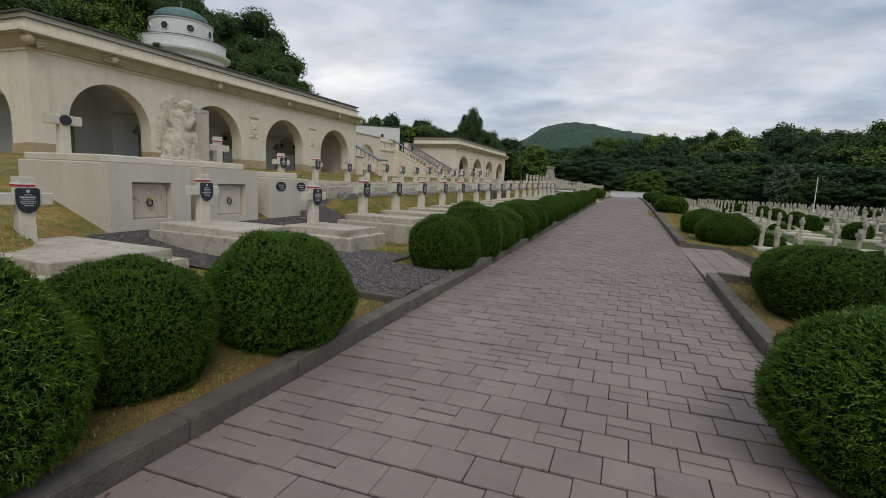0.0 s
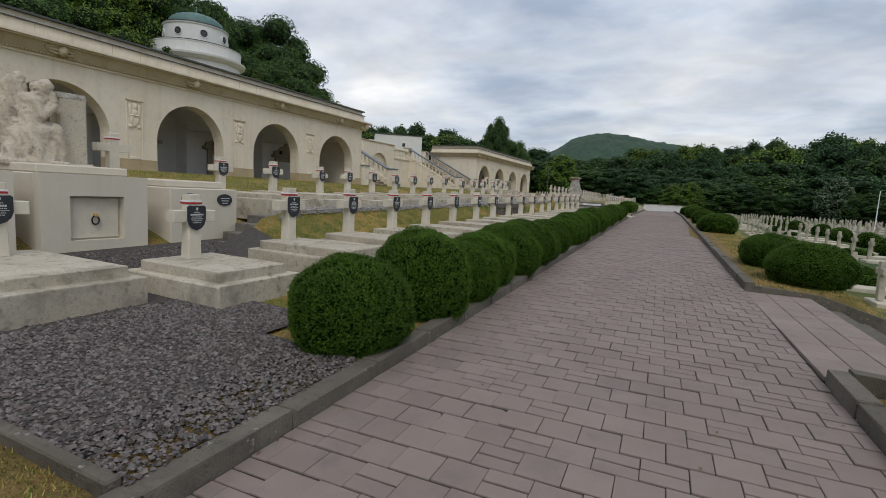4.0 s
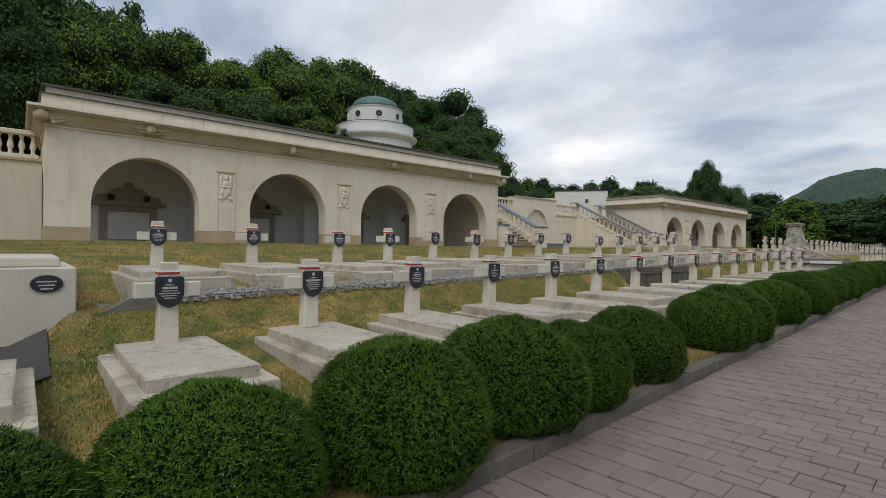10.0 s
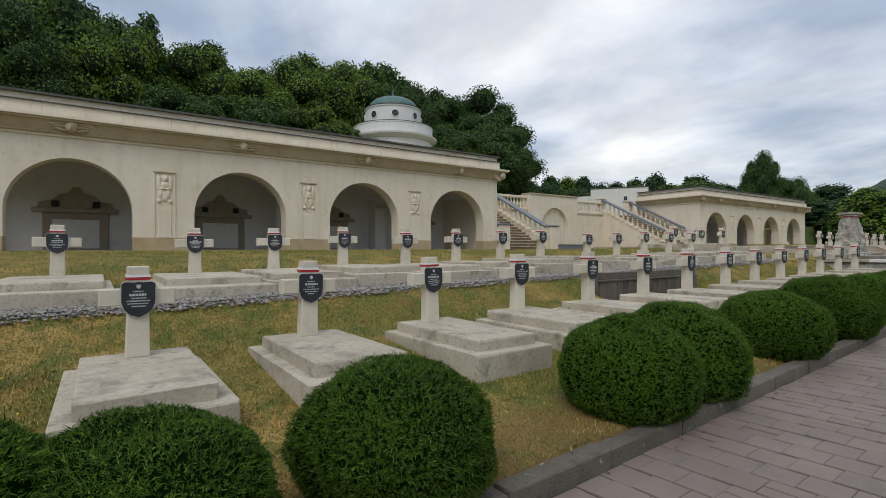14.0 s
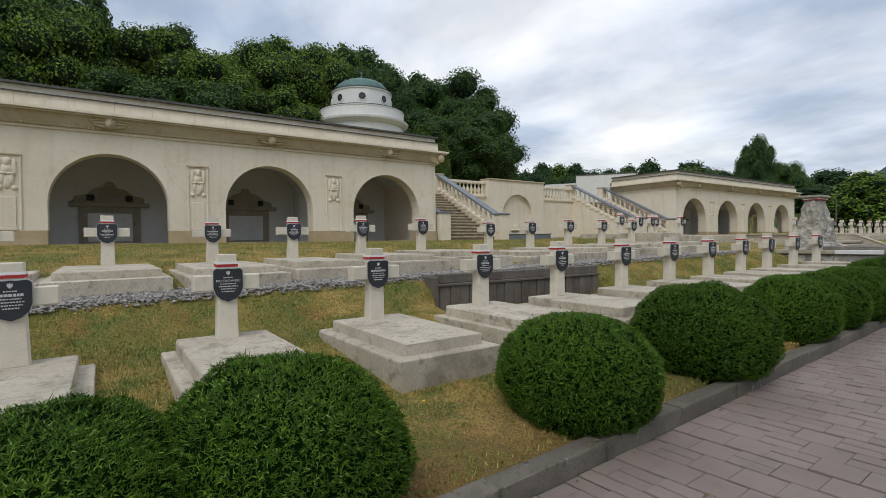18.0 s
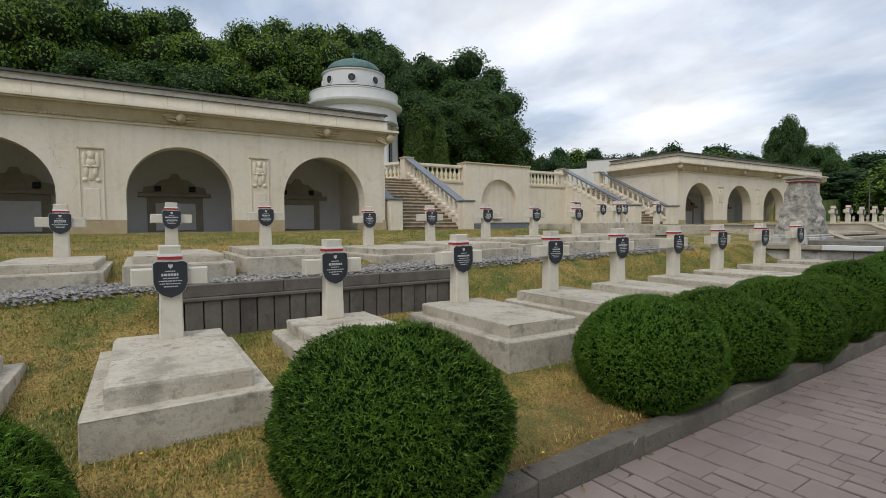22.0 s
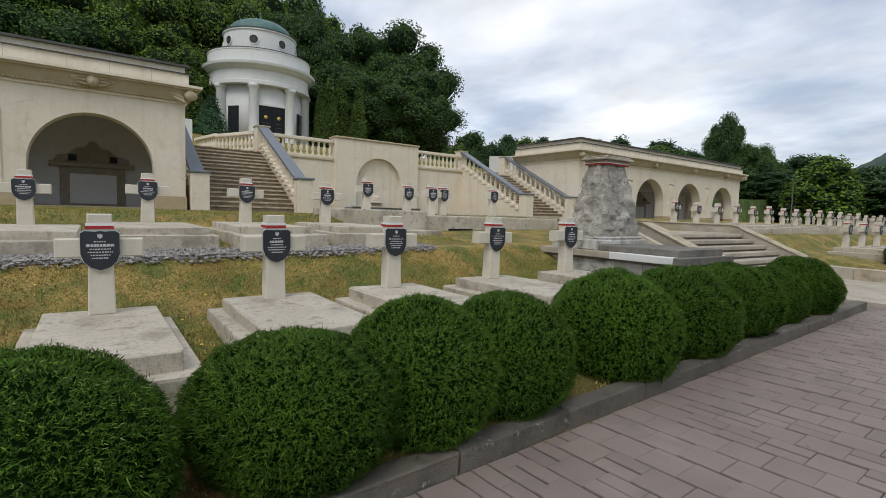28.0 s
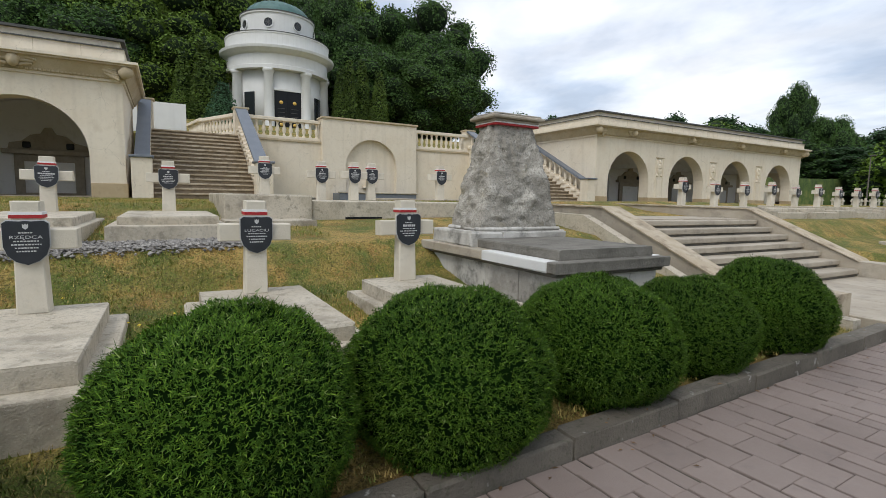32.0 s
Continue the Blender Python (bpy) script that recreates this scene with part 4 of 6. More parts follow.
# ---- chapel ----
def chapel():
    cx, cy = -46.4, 41.3
    th = thing("rotunda_chapel", "white round chapel with columns, drum and green copper dome", "chapel", at=(cx, cy, -0.47))
    part("base", lathe([(4.6, 6.6), (4.6, 7.6), (4.4, 7.6)], 48), WHITE, th, "", True).location = (0, 0, 0)
    part("rotunda_wall", lathe([(3.75, 7.4), (3.75, 13.3)], 48), WHITE, th, "white rendered round wall", True)
    part("entablature", lathe([(4.35, 12.7), (4.45, 12.7), (4.45, 13.0), (4.35, 13.05), (4.35, 13.9), (4.6, 14.0), (4.9, 14.25), (4.95, 14.45), (4.3, 14.6)], 64), WHITE, th)
    part("attic", lathe([(4.45, 14.5), (4.45, 15.5), (4.5, 15.52), (4.5, 15.62), (4.2, 15.66)], 64), WHITE, th)
    part("attic_roof", lathe([(4.52, 15.62), (4.52, 15.68), (3.1, 16.05), (3.1, 16.0)], 64), ROOF, th, "dark sheet metal ring roof")
    part("drum", lathe([(3.12, 15.9), (3.12, 17.55), (3.22, 17.6), (3.22, 17.72), (3.0, 17.76)], 64), WHITE, th)
    part("drum_roof", lathe([(3.26, 17.72), (3.26, 17.80), (2.6, 18.0)], 64), ROOF, th)
    dome = lathe([(2.75, 17.9)] + [(2.75 * math.cos(a), 17.95 + 1.35 * math.sin(a)) for a in [i * math.pi / 18 for i in range(9)]] + [(0.05, 19.32)], 64)
    part("dome", dome, COPPER, th, "green patinated copper dome", True)
    for i in range(24):
        b = bmesh.new()
        a = 2 * math.pi * i / 24
        prev = None
        for k in range(9):
            t = k * math.pi / 18
            r, z = 2.78 * math.cos(t), 17.97 + 1.37 * math.sin(t)
            p = [b.verts.new((r * math.cos(a + s * 0.02), r * math.sin(a + s * 0.02), z)) for s in (-1, 1)]
            if prev:
                b.faces.new((prev[0], prev[1], p[1], p[0]))
            prev = p
        part("dome_rib", b, COPPER, th)
    part("finial", lathe([(0.18, 19.25), (0.1, 19.5), (0.06, 19.9), (0.14, 20.0), (0.03, 20.15)], 12), COPPER, th)
    # columns in pairs round the wall, round windows in the drum
    for i in range(8):
        a = radians(22.5 + 45 * i)
        px, py = 4.05 * math.cos(a), 4.05 * math.sin(a)
        col = lathe([(0.5, 7.4), (0.5, 7.6), (0.43, 7.7), (0.42, 9.5), (0.38, 12.35), (0.46, 12.45), (0.5, 12.5), (0.5, 12.72)], 20)
        o = part("column", col, WHITE, th, "plain white round column", True)
        o.location = (px, py, 0)
    for i in range(8):
        a = radians(20 + 45 * i)
        f = lathe([(0.44, 0), (0.44, 0.1), (0.36, 0.1), (0.36, 0.02)], 24)
        o = part("round_window", f, WHITE, th)
        o.matrix_basis = pose(3.1 * math.cos(a), 3.1 * math.sin(a), 16.75, 0, 90, math.degrees(a))
        g = part("pane", lathe([(0.37, 0), (0.37, 0.03)], 24), GLASS, o)
        for k in range(4):
            part("glazing_bar", bbox(-0.36, 0.36, -0.02, 0.02, 0.03, 0.06, 0), ROOF, o).matrix_basis = pose(0, 0, 0, 0, 0, 45 * k)
    # door towards the path
    d = part("door", bbox(3.62, 3.80, -1.12, 1.12, 7.6, 11.0, 0), IRON, th, "black iron double door with brass bosses")
    part("door_frame", bbox(3.55, 3.86, -1.3, -1.12, 7.6, 11.15, 0.02), WHITE, th)
    part("door_frame", bbox(3.55, 3.86, 1.12, 1.3, 7.6, 11.15, 0.02), WHITE, th)
    part("door_head", bbox(3.55, 3.86, -1.3, 1.3, 11.0, 11.2, 0.02), WHITE, th)
    for y in (-0.56, 0.56):
        part("door_panel", bbox(3.8, 3.84, y - 0.46, y + 0.46, 7.8, 10.85, 0.02), IRON, d)
        for z in (8.2, 10.05):
            b = lathe([(0.15, 0), (0.15, 0.03), (0.08, 0.06), (0.02, 0.08)], 16)
            part("door_boss", b, BRASS, d, "round brass boss").matrix_basis = pose(3.84, y, z, 0, 90, 0)
        for k in range(4):
            part("door_ornament", bbox(3.84, 3.87, y - 0.3, y + 0.3, 8.55 + k * 0.32, 8.6 + k * 0.32, 0.015), ROOF, d)
    for a in (-50, 50):
        w = part("side_window", bbox(3.7, 3.82, -0.5, 0.5, 8.6, 10.9, 0), GLASS, th, "tall dark side window")
        w.matrix_basis = pose(0, 0, 0, 0, 0, a)


chapel()


# ---- graves ----
def cross_mesh(h=1.0, w=0.6, t=0.172, d=0.15, arm=0.575, foot=0.165):
    """An upright concrete cross, arms along y, front towards +x."""
    bm = bmesh.new()
    a = h * arm
    pts = [(-foot / 2 - 0.015, 0), (foot / 2 + 0.015, 0), (t / 2, a), (w / 2, a), (w / 2, a + t * 1.05), (t / 2, a + t * 1.05), (t / 2, h), (-t / 2, h), (-t / 2, a + t * 1.05), (-w / 2, a + t * 1.05), (-w / 2, a), (-t / 2, a)]
    b2 = prism(pts, -d / 2, d / 2)
    bmesh.ops.bevel(b2, geom=[e for e in b2.edges if abs(e.verts[0].co.x - e.verts[1].co.x) < 1e-5], offset=0.01, segments=1, affect='EDGES')
    bm.free()
    return mesh_of(b2)


def shield_poly(w, h):
    return [(-w * 0.5, h * 0.94), (-w * 0.40, h), (-w * 0.12, h * 0.985), (0, h), (w * 0.12, h * 0.985), (w * 0.40, h), (w * 0.5, h * 0.94), (w * 0.5, h * 0.42), (w * 0.42, h * 0.22), (w * 0.25, h * 0.08), (0, 0), (-w * 0.25, h * 0.08), (-w * 0.42, h * 0.22), (-w * 0.5, h * 0.42)]


CROSS_ME = cross_mesh()
SHIELD_ME = mesh_of(prism(shield_poly(0.262, 0.385), 0, 0.022))
RIM_ME = mesh_of(prism(shield_poly(0.274, 0.40), 0, 0.012))
for me, m in ((CROSS_ME, CROSS), (SHIELD_ME, SLATE), (RIM_ME, INK)):
    me.materials.append(m)


def text_bars(seed, w=0.21):
    """Lines of lettering too small to read: short bars, centred."""
    g = random.Random(seed)
    bm = bmesh.new()
    z = 0.275
    for k, (hh, wid) in enumerate([(0.012, 0.4), (0.026, g.uniform(0.6, 0.9)), (0.011, g.uniform(0.4, 0.7)), (0.012, g.uniform(0.8, 0.98)), (0.011, g.uniform(0.6, 0.95)), (0.012, g.uniform(0.35, 0.6))]):
        x = -w * wid / 2
        while x < w * wid / 2 - 0.006:
            l = min(g.uniform(0.009, 0.016) * (1.5 if k == 1 else 1), w * wid / 2 - x)
            box(bm, 0.022, 0.0235, x, x + l, z - hh, z)
            x += l + g.uniform(0.003, 0.006)
        z -= hh + 0.018
    return mesh_of(bm)


TEXTS = [text_bars(i) for i in range(5)]
for me in TEXTS:
    me.materials.append(INK)
EMBLEM = mesh_of(prism([(-0.017, 0.05), (-0.017, 0.02), (0, 0), (0.017, 0.02), (0.017, 0.05), (0.006, 0.042), (0, 0.055), (-0.006, 0.042)], 0.022, 0.024))
EMBLEM.materials.append(INK)


WORDS = {19.16: "PIOTROWSKI", 31.14: "RZ\u0118DCA", 32.7: "LUCACIU"}


def name_plate(word):
    """The bars of a plate, with the surname in real letters."""
    cu = bpy.data.curves.new("name", 'FONT')
    cu.body, cu.size, cu.extrude = word, 0.042, 0.0008
    cu.align_x = 'CENTER'
    ob = bpy.data.objects.new("name", cu)
    me = bpy.data.meshes.new_from_object(ob)
    bpy.data.objects.remove(ob)
    w = max(v.co.x for v in me.vertices) - min(v.co.x for v in me.vertices)
    me.transform(Matrix(((0, 0, 1, 0.0232), (1, 0, 0, 0), (0, 1, 0, 0.217), (0, 0, 0, 1))) @ Matrix.Diagonal((min(1.15, 0.215 / w), 0.92, 1, 1)))
    bm = bmesh.new()
    bm.from_mesh(TEXTS[2])
    bmesh.ops.delete(bm, geom=[v for v in bm.verts if 0.215 < v.co.z < 0.25], context='VERTS')
    bm.from_mesh(me)
    out = mesh_of(bm)
    out.materials.append(INK)
    return out


def add_cross(parent, x, y, z, seed, ribbon=True, shield=True, h=1.0, turn=0.0, words=""):
    g = random.Random(seed)
    c = link("cross", CROSS_ME, None, parent)
    c.location = (x, y, z)
    c.rotation_euler = (radians(g.uniform(-0.8, 0.8)), radians(g.uniform(-0.8, 0.8)), radians(g.uniform(-1.5, 1.5) + turn))
    c.scale = (1, 1, h)
    if shield:
        r = link("shield_rim", RIM_ME, None, c)
        r.location = (0.080, 0, 0.440)
        s = link("shield", SHIELD_ME, None, c, "black shield plate with white lettering")
        s.location = (0.085, 0, 0.447)
        t = link("lettering", name_plate(words) if words else TEXTS[seed % 5], None, c)
        t.location = (0.085, 0, 0.46)
        e = link("emblem", EMBLEM, None, c)
        e.location = (0.085, 0, 0.755)
    if ribbon:
        b = part("white_band", bbox(-0.082, 0.082, -0.095, 0.095, 0.882, 0.908, 0), BAND, c)
        b = part("red_band", bbox(-0.083, 0.083, -0.096, 0.096, 0.852, 0.882, 0), RED, c)
    return c


def front_grave(y, seed, z0=0.15, x0=-3.6, x1=-1.7, w=0.42, cx=-3.29, zt=0.645):
    g = random.Random(seed)
    th = thing("grave", "pale concrete two-step grave slab with cross, shield plate and red-white band", "grave", "front row of graves", at=(0, 0, climb(y)))
    dx, w = g.uniform(-0.06, 0.06), w + g.uniform(-0.02, 0.03)
    part("lower_slab", bbox(x0 + dx, x1 + dx, y - w - 0.12, y + w + 0.12, z0 - 0.1, zt - 0.125 + g.uniform(-0.015, 0.015), 0.018, 2, 0.006, seed), SLAB, th)
    part("upper_slab", bbox(x0 + 0.12 + dx, x1 - 0.14 + dx, y - w, y + w, zt - 0.15, zt, 0.018, 2, 0.006, seed + 1), SLAB, th)
    add_cross(th, cx + dx * 0.5, y, zt - 0.005, seed, h=0.83, words=WORDS.get(y, ""))
    return th


def rear_grave(y, seed):
    g = random.Random(seed)
    th = thing("grave", "pale concrete box grave with cross, shield plate and red-white band", "grave", "rear row of graves", at=(0, 0, climb(y)))
    w = 0.56 + g.uniform(-0.04, 0.08)
    zt = 1.25 + g.uniform(-0.05, 0.05)
    part("lower_slab", bbox(-7.75, -5.3 + g.uniform(-0.1, 0.1), y - w - 0.1, y + w + 0.1, 0.7, zt - 0.1, 0.02, 2, 0.005, seed), SLAB, th)
    part("upper_slab", bbox(-7.65, -5.55, y - w, y + w, zt - 0.12, zt, 0.02, 2, 0.005, seed + 1), SLAB, th)
    add_cross(th, -7.53, y, zt - 0.01, seed, h=0.79)
    return th


def build_graves():
    for i, y in enumerate(FRONT):
        front_grave(y, 10 + i)
    for i, y in enumerate(REAR):
        rear_grave(y, 60 + i)
    # the low first graves beside the gravel
    front_grave(3.8, 90, 0.1, -5.0, -2.75, 0.72, -4.62, 0.52)
    front_grave(6.4, 91, 0.1, -4.95, -2.85, 0.56, -4.5, 0.60)
    front_grave(7.97, 92, 0.1, -3.75, -2.1, 0.5, -3.38, 0.53)
    # raised common plot with small crosses before the niche
    th = thing("raised_plot", "raised pale concrete plot with stepped edge", "grave plot", at=(0, 0, climb(35)))
    part("left_block", bbox(-10.2, -7.1, 32.8, 34.2, 0.75, 1.50, 0.03, 2, 0.004, 1), SLAB, th)
    part("body", bbox(-10.0, -7.15, 34.2, 38.4, 0.75, 1.40, 0.03, 2, 0.004, 2), SLAB, th)
    part("slot", bbox(-7.16, -7.145, 34.8, 35.5, 1.0, 1.12, 0), IRON, th, "dark slot in the front")
    part("ledge", bbox(-7.15, -6.4, 32.75, 34.1, 0.7, 1.1, 0.02, 2, 0.004, 3), SLAB, th)
    for i, (y, x) in enumerate(((33.76, -9.16), (34.91, -9.15), (35.62, -9.1), (36.06, -9.2), (37.82, -9.15))):
        tc = thing("memorial_cross", "pale concrete cross with black shield plate", "cross", "crosses on the raised plot")
        add_cross(tc, x, y, (1.39 if i else 1.45) + climb(y), 130 + i, h=0.83)
    # the far side of the central stairs, mirrored rows
    for i in range(15):
        front_grave(47.0 + 1.6 * i, 150 + i)
    for i in range(17):
        rear_grave(44.8 + 1.55 * i, 180 + i)


build_graves()


TOMB = mat("tomb_concrete", (0.60, 0.545, 0.45), 0.85, (((0.65, 0.60, 0.51), 1.1, 0.4, 0.65, 0.8), ((0.46, 0.41, 0.33), 2.6, 0.58, 0.78, 0.5), ((0.50, 0.46, 0.38), 30, 0.55, 0.75, 0.4)), bump=0.2, bump_scale=80, streak=0.2, streak_col=(0.38, 0.34, 0.28))


# ---- box tombs with the angel statue ----
def box_tomb(y0, y1, top, panel=True, ovals=False, seed=0):
    th = thing("box_tomb", "large pale concrete box tomb with recessed plaque" if panel else "pale concrete box tomb with two black oval plates", "tomb", "box tombs", at=(-0.05, 0.57 if ovals else 0.4, -0.18))
    if panel:
        a, b = (y0 + y1) / 2 - 0.38, (y0 + y1) / 2 + 0.38
        part("body", bbox(-7.9, -5.62, y0 + 0.002, y1 - 0.002, 0.15, top - 0.13, 0.015), TOMB, th)
        part("front_left", bbox(-5.62, -5.48, y0, a, 0.15, top - 0.13, 0), TOMB, th)
        part("front_right", bbox(-5.62, -5.48, b, y1, 0.15, top - 0.13, 0), TOMB, th)
        part("front_top", bbox(-5.62, -5.482, a, b, 1.2, top - 0.13, 0.0), TOMB, th)
        part("front_sill", bbox(-5.62, -5.482, a, b, 0.15, 0.55, 0.0), TOMB, th)
        part("plaque", bbox(-5.62, -5.59, a + 0.03, b - 0.03, 0.57, 1.17, 0.008), CROSS if seed == 2 else STATUE, th)
        ring = bmesh.new()
        for k in range(20):
            a1, a2 = 2 * math.pi * k / 20, 2 * math.pi * (k + 1) / 20
            vs = [ring.verts.new((-5.555 + 0.014 * math.cos(p), (y0 + y1) / 2 + (0.05 + 0.014 * math.sin(p)) * math.cos(q), 0.84 + (0.065 + 0.014 * math.sin(p)) * math.sin(q))) for q in (a1, a2) for p in (0, 2.1, 4.2)]
            for i in range(3):
                ring.faces.new((vs[i], vs[(i + 1) % 3], vs[3 + (i + 1) % 3], vs[3 + i]))
        part("ring_handle", ring, IRON, th, "black iron ring")
        part("ring_boss", bbox(-5.59, -5.53, (y0 + y1) / 2 - 0.025, (y0 + y1) / 2 + 0.025, 0.89, 0.94, 0.01), BRASS, th)
    else:
        part("body", bbox(-7.9, -5.5, y0, y1, 0.15, top - 0.13, 0.015), TOMB, th)
    part("lid", bbox(-7.85, -5.72, y0 + 0.08, y1 - 0.16, top - 0.13, top, 0.02), TOMB, th)
    if ovals:
        for y in (y0 + 0.36, y1 - 0.3):
            bm = lathe([(1, 0), (1, 0.02)], 28)
            o = part("oval_plate", bm, SLATE, th, "black oval plate with white lettering")
            o.matrix_basis = pose(-5.5, y, 1.17, 0, 90, 0) @ Matrix.Diagonal((0.11, 0.165, 1, 1))
            for k in range(3):
                part("lettering", bbox(-5.48, -5.477, y - 0.1 + 0.02 * k, y + 0.1 - 0.02 * k, 1.19 - 0.045 * k, 1.205 - 0.045 * k, 0), INK, th)
    return th


def statue():
    """A plain kneeling winged figure bowed towards the tablet."""
    tmp = bmesh.new()
    bmesh.ops.create_icosphere(tmp, subdivisions=2, radius=1)
    ball, ball_faces = [v.co.copy() for v in tmp.verts], [tuple(v.index for v in p.verts) for p in tmp.faces]
    tmp.free()
    verts, faces = [], []
    Y, X, Z = 7.42, -6.75, 1.62
    def limb(p, q, r0, r1, fx=1.0):
        """A chain of balls from p to q."""
        n = 7
        for i in range(n + 1):
            f = i / n
            c = [a + (b - a) * f for a, b in zip(p, q)]
            r = r0 + (r1 - r0) * f
            k = len(verts)
            verts.extend((X + c[0] + fx * r * q.x, Y + c[1] + r * q.y, Z + c[2] + r * q.z) for q in ball)
            faces.extend(tuple(k + j for j in p) for p in ball_faces)
    limb((0.0, -0.02, 0.48), (0.0, 0.08, 0.93), 0.20, 0.17)
    limb((0.02, 0.0, 0.97), (0.04, 0.16, 1.0), 0.115, 0.10)
    limb((0.05, 0.12, 1.04), (0.07, 0.17, 1.11), 0.075, 0.07)
    limb((0.07, 0.18, 1.17), (0.08, 0.20, 1.20), 0.11, 0.105)
    limb((0.02, 0.10, 1.18), (0.03, 0.22, 1.25), 0.09, 0.08)
    limb((0.12, 0.02, 0.95), (0.20, 0.10, 0.74), 0.08, 0.065)
    limb((0.20, 0.10, 0.74), (0.16, 0.28, 0.93), 0.062, 0.05)
    limb((0.06, 0.20, 0.96), (0.14, 0.32, 0.86), 0.075, 0.055)
    limb((0.14, 0.32, 0.86), (0.13, 0.26, 1.08), 0.055, 0.05)
    limb((0.03, 0.0, 0.47), (0.10, 0.28, 0.52), 0.20, 0.15)
    limb((0.10, 0.29, 0.50), (0.08, 0.27, 0.06), 0.145, 0.15)
    limb((0.03, -0.02, 0.45), (0.08, 0.05, 0.06), 0.20, 0.23)
    limb((0.0, -0.10, 0.40), (0.05, -0.28, 0.06), 0.18, 0.13)
    limb((0.03, -0.25, 0.20), (0.04, -0.40, 0.05), 0.10, 0.06)
    limb((-0.10, -0.06, 0.90), (-0.12, -0.06, 1.30), 0.14, 0.09, 0.55)
    limb((-0.12, -0.15, 0.92), (-0.12, -0.17, 1.22), 0.14, 0.09, 0.55)
    limb((-0.12, -0.12, 0.90), (-0.12, -0.33, 0.28), 0.15, 0.05, 0.55)
    limb((-0.12, -0.22, 0.85), (-0.12, -0.30, 0.45), 0.12, 0.07, 0.55)
    k = len(verts)
    verts += [(X + a, Y + b, Z + c) for c in (-0.02, 0.07) for a, b in ((-0.3, -0.44), (0.3, -0.44), (0.3, 0.40), (-0.3, 0.40))]
    faces += [tuple(k + q for q in p) for p in ((3, 2, 1, 0), (4, 5, 6, 7), (0, 1, 5, 4), (1, 2, 6, 5), (2, 3, 7, 6), (3, 0, 4, 7))]
    o = raw("angel_statue", verts, faces, STATUE, None, True)
    rm = o.modifiers.new("join", 'REMESH')
    rm.mode, rm.voxel_size, rm.use_smooth_shade = 'VOXEL', 0.021, True
    me = bpy.data.meshes.new_from_object(o.evaluated_get(bpy.context.evaluated_depsgraph_get()))
    o.modifiers.clear()
    # drapery folds below the waist, feather grooves on the wing, worn stone all over
    for v in me.vertices:
        y, z = v.co.y - Y, v.co.z - Z
        n = v.normal.copy()
        d = 0.012 * noise.noise(v.co * 16)
        if z < 0.62 and z > 0.08:
            d += 0.022 * math.sin(38 * y + 7 * z + 3 * noise.noise(v.co * 4)) * smooth(0.62, 0.35, z)
        elif y < -0.12 and z > 0.3:
            d += 0.016 * math.sin(52 * (y + 0.35 * z))
        elif z > 1.16:
            d += 0.016 * noise.noise(v.co * 30)
        v.co += n * d
    o.data = me
    o.location = (0, 0.35, -0.18)
    tagged(o, "weathered grey-brown stone kneeling angel statue on a tomb lid", "statue")
    th = thing("stone_tablet", "tall weathered stone tablet beside the angel", "tablet", at=(0, 0.4, -0.18))
    part("tablet", bbox(-6.95, -6.7, 7.74, 8.16, 1.6, 2.74, 0.03, 2, 0.012, 4), STATUE, th)
    part("tablet_top", bbox(-6.97, -6.69, 7.72, 8.17, 2.68, 2.79, 0.03, 2, 0.012, 6), RUIN, th)
    part("tablet_foot", bbox(-7.0, -6.6, 7.70, 8.2, 1.6, 1.68, 0.03, 2, 0.01, 5), STATUE, th)


def build_tombs():
    box_tomb(5.05, 6.62, 1.64, True, seed=1)
    box_tomb(6.9, 8.4, 1.64, True, seed=2)
    box_tomb(8.65, 10.05, 1.5, False, True, 3)
    statue()
    th = thing("grave_cross", "pale stone cross with black oval plate on the tomb lid", "cross", at=(0, 0.43, -0.18))
    c = add_cross(th, -7.6, 5.6, 1.63, 201, False, False, 0.95)
    o = part("oval_plate", lathe([(0.1, 0), (0.1, 0.02)], 20), SLATE, c)
    o.matrix_basis = pose(0.085, 0, 0.66, 0, 90, 0)
    th = thing("grave_cross", "pale stone cross on the tomb lid", "cross", at=(0, 0.57, -0.18))
    c = add_cross(th, -7.2, 8.68, 1.49, 202, True, False, 0.8)
    th = thing("small_steps", "short dark stone steps between the tombs and the bank", "stairs")
    for i in range(4):
        part("tread", bbox(-5.5, -4.7, 9.95 + 0.29 * i, 10.26 + 0.29 * i, -0.1, 0.24 + 0.155 * i, 0.015, 2, 0.004, i), DARKSTONE, th)
    part("side_kerb", prism([(9.9, -0.1), (9.9, 0.2), (11.1, 0.86), (11.35, 0.86), (11.35, -0.1)], -4.7, -4.58), DARKSTONE, th)


build_tombs()


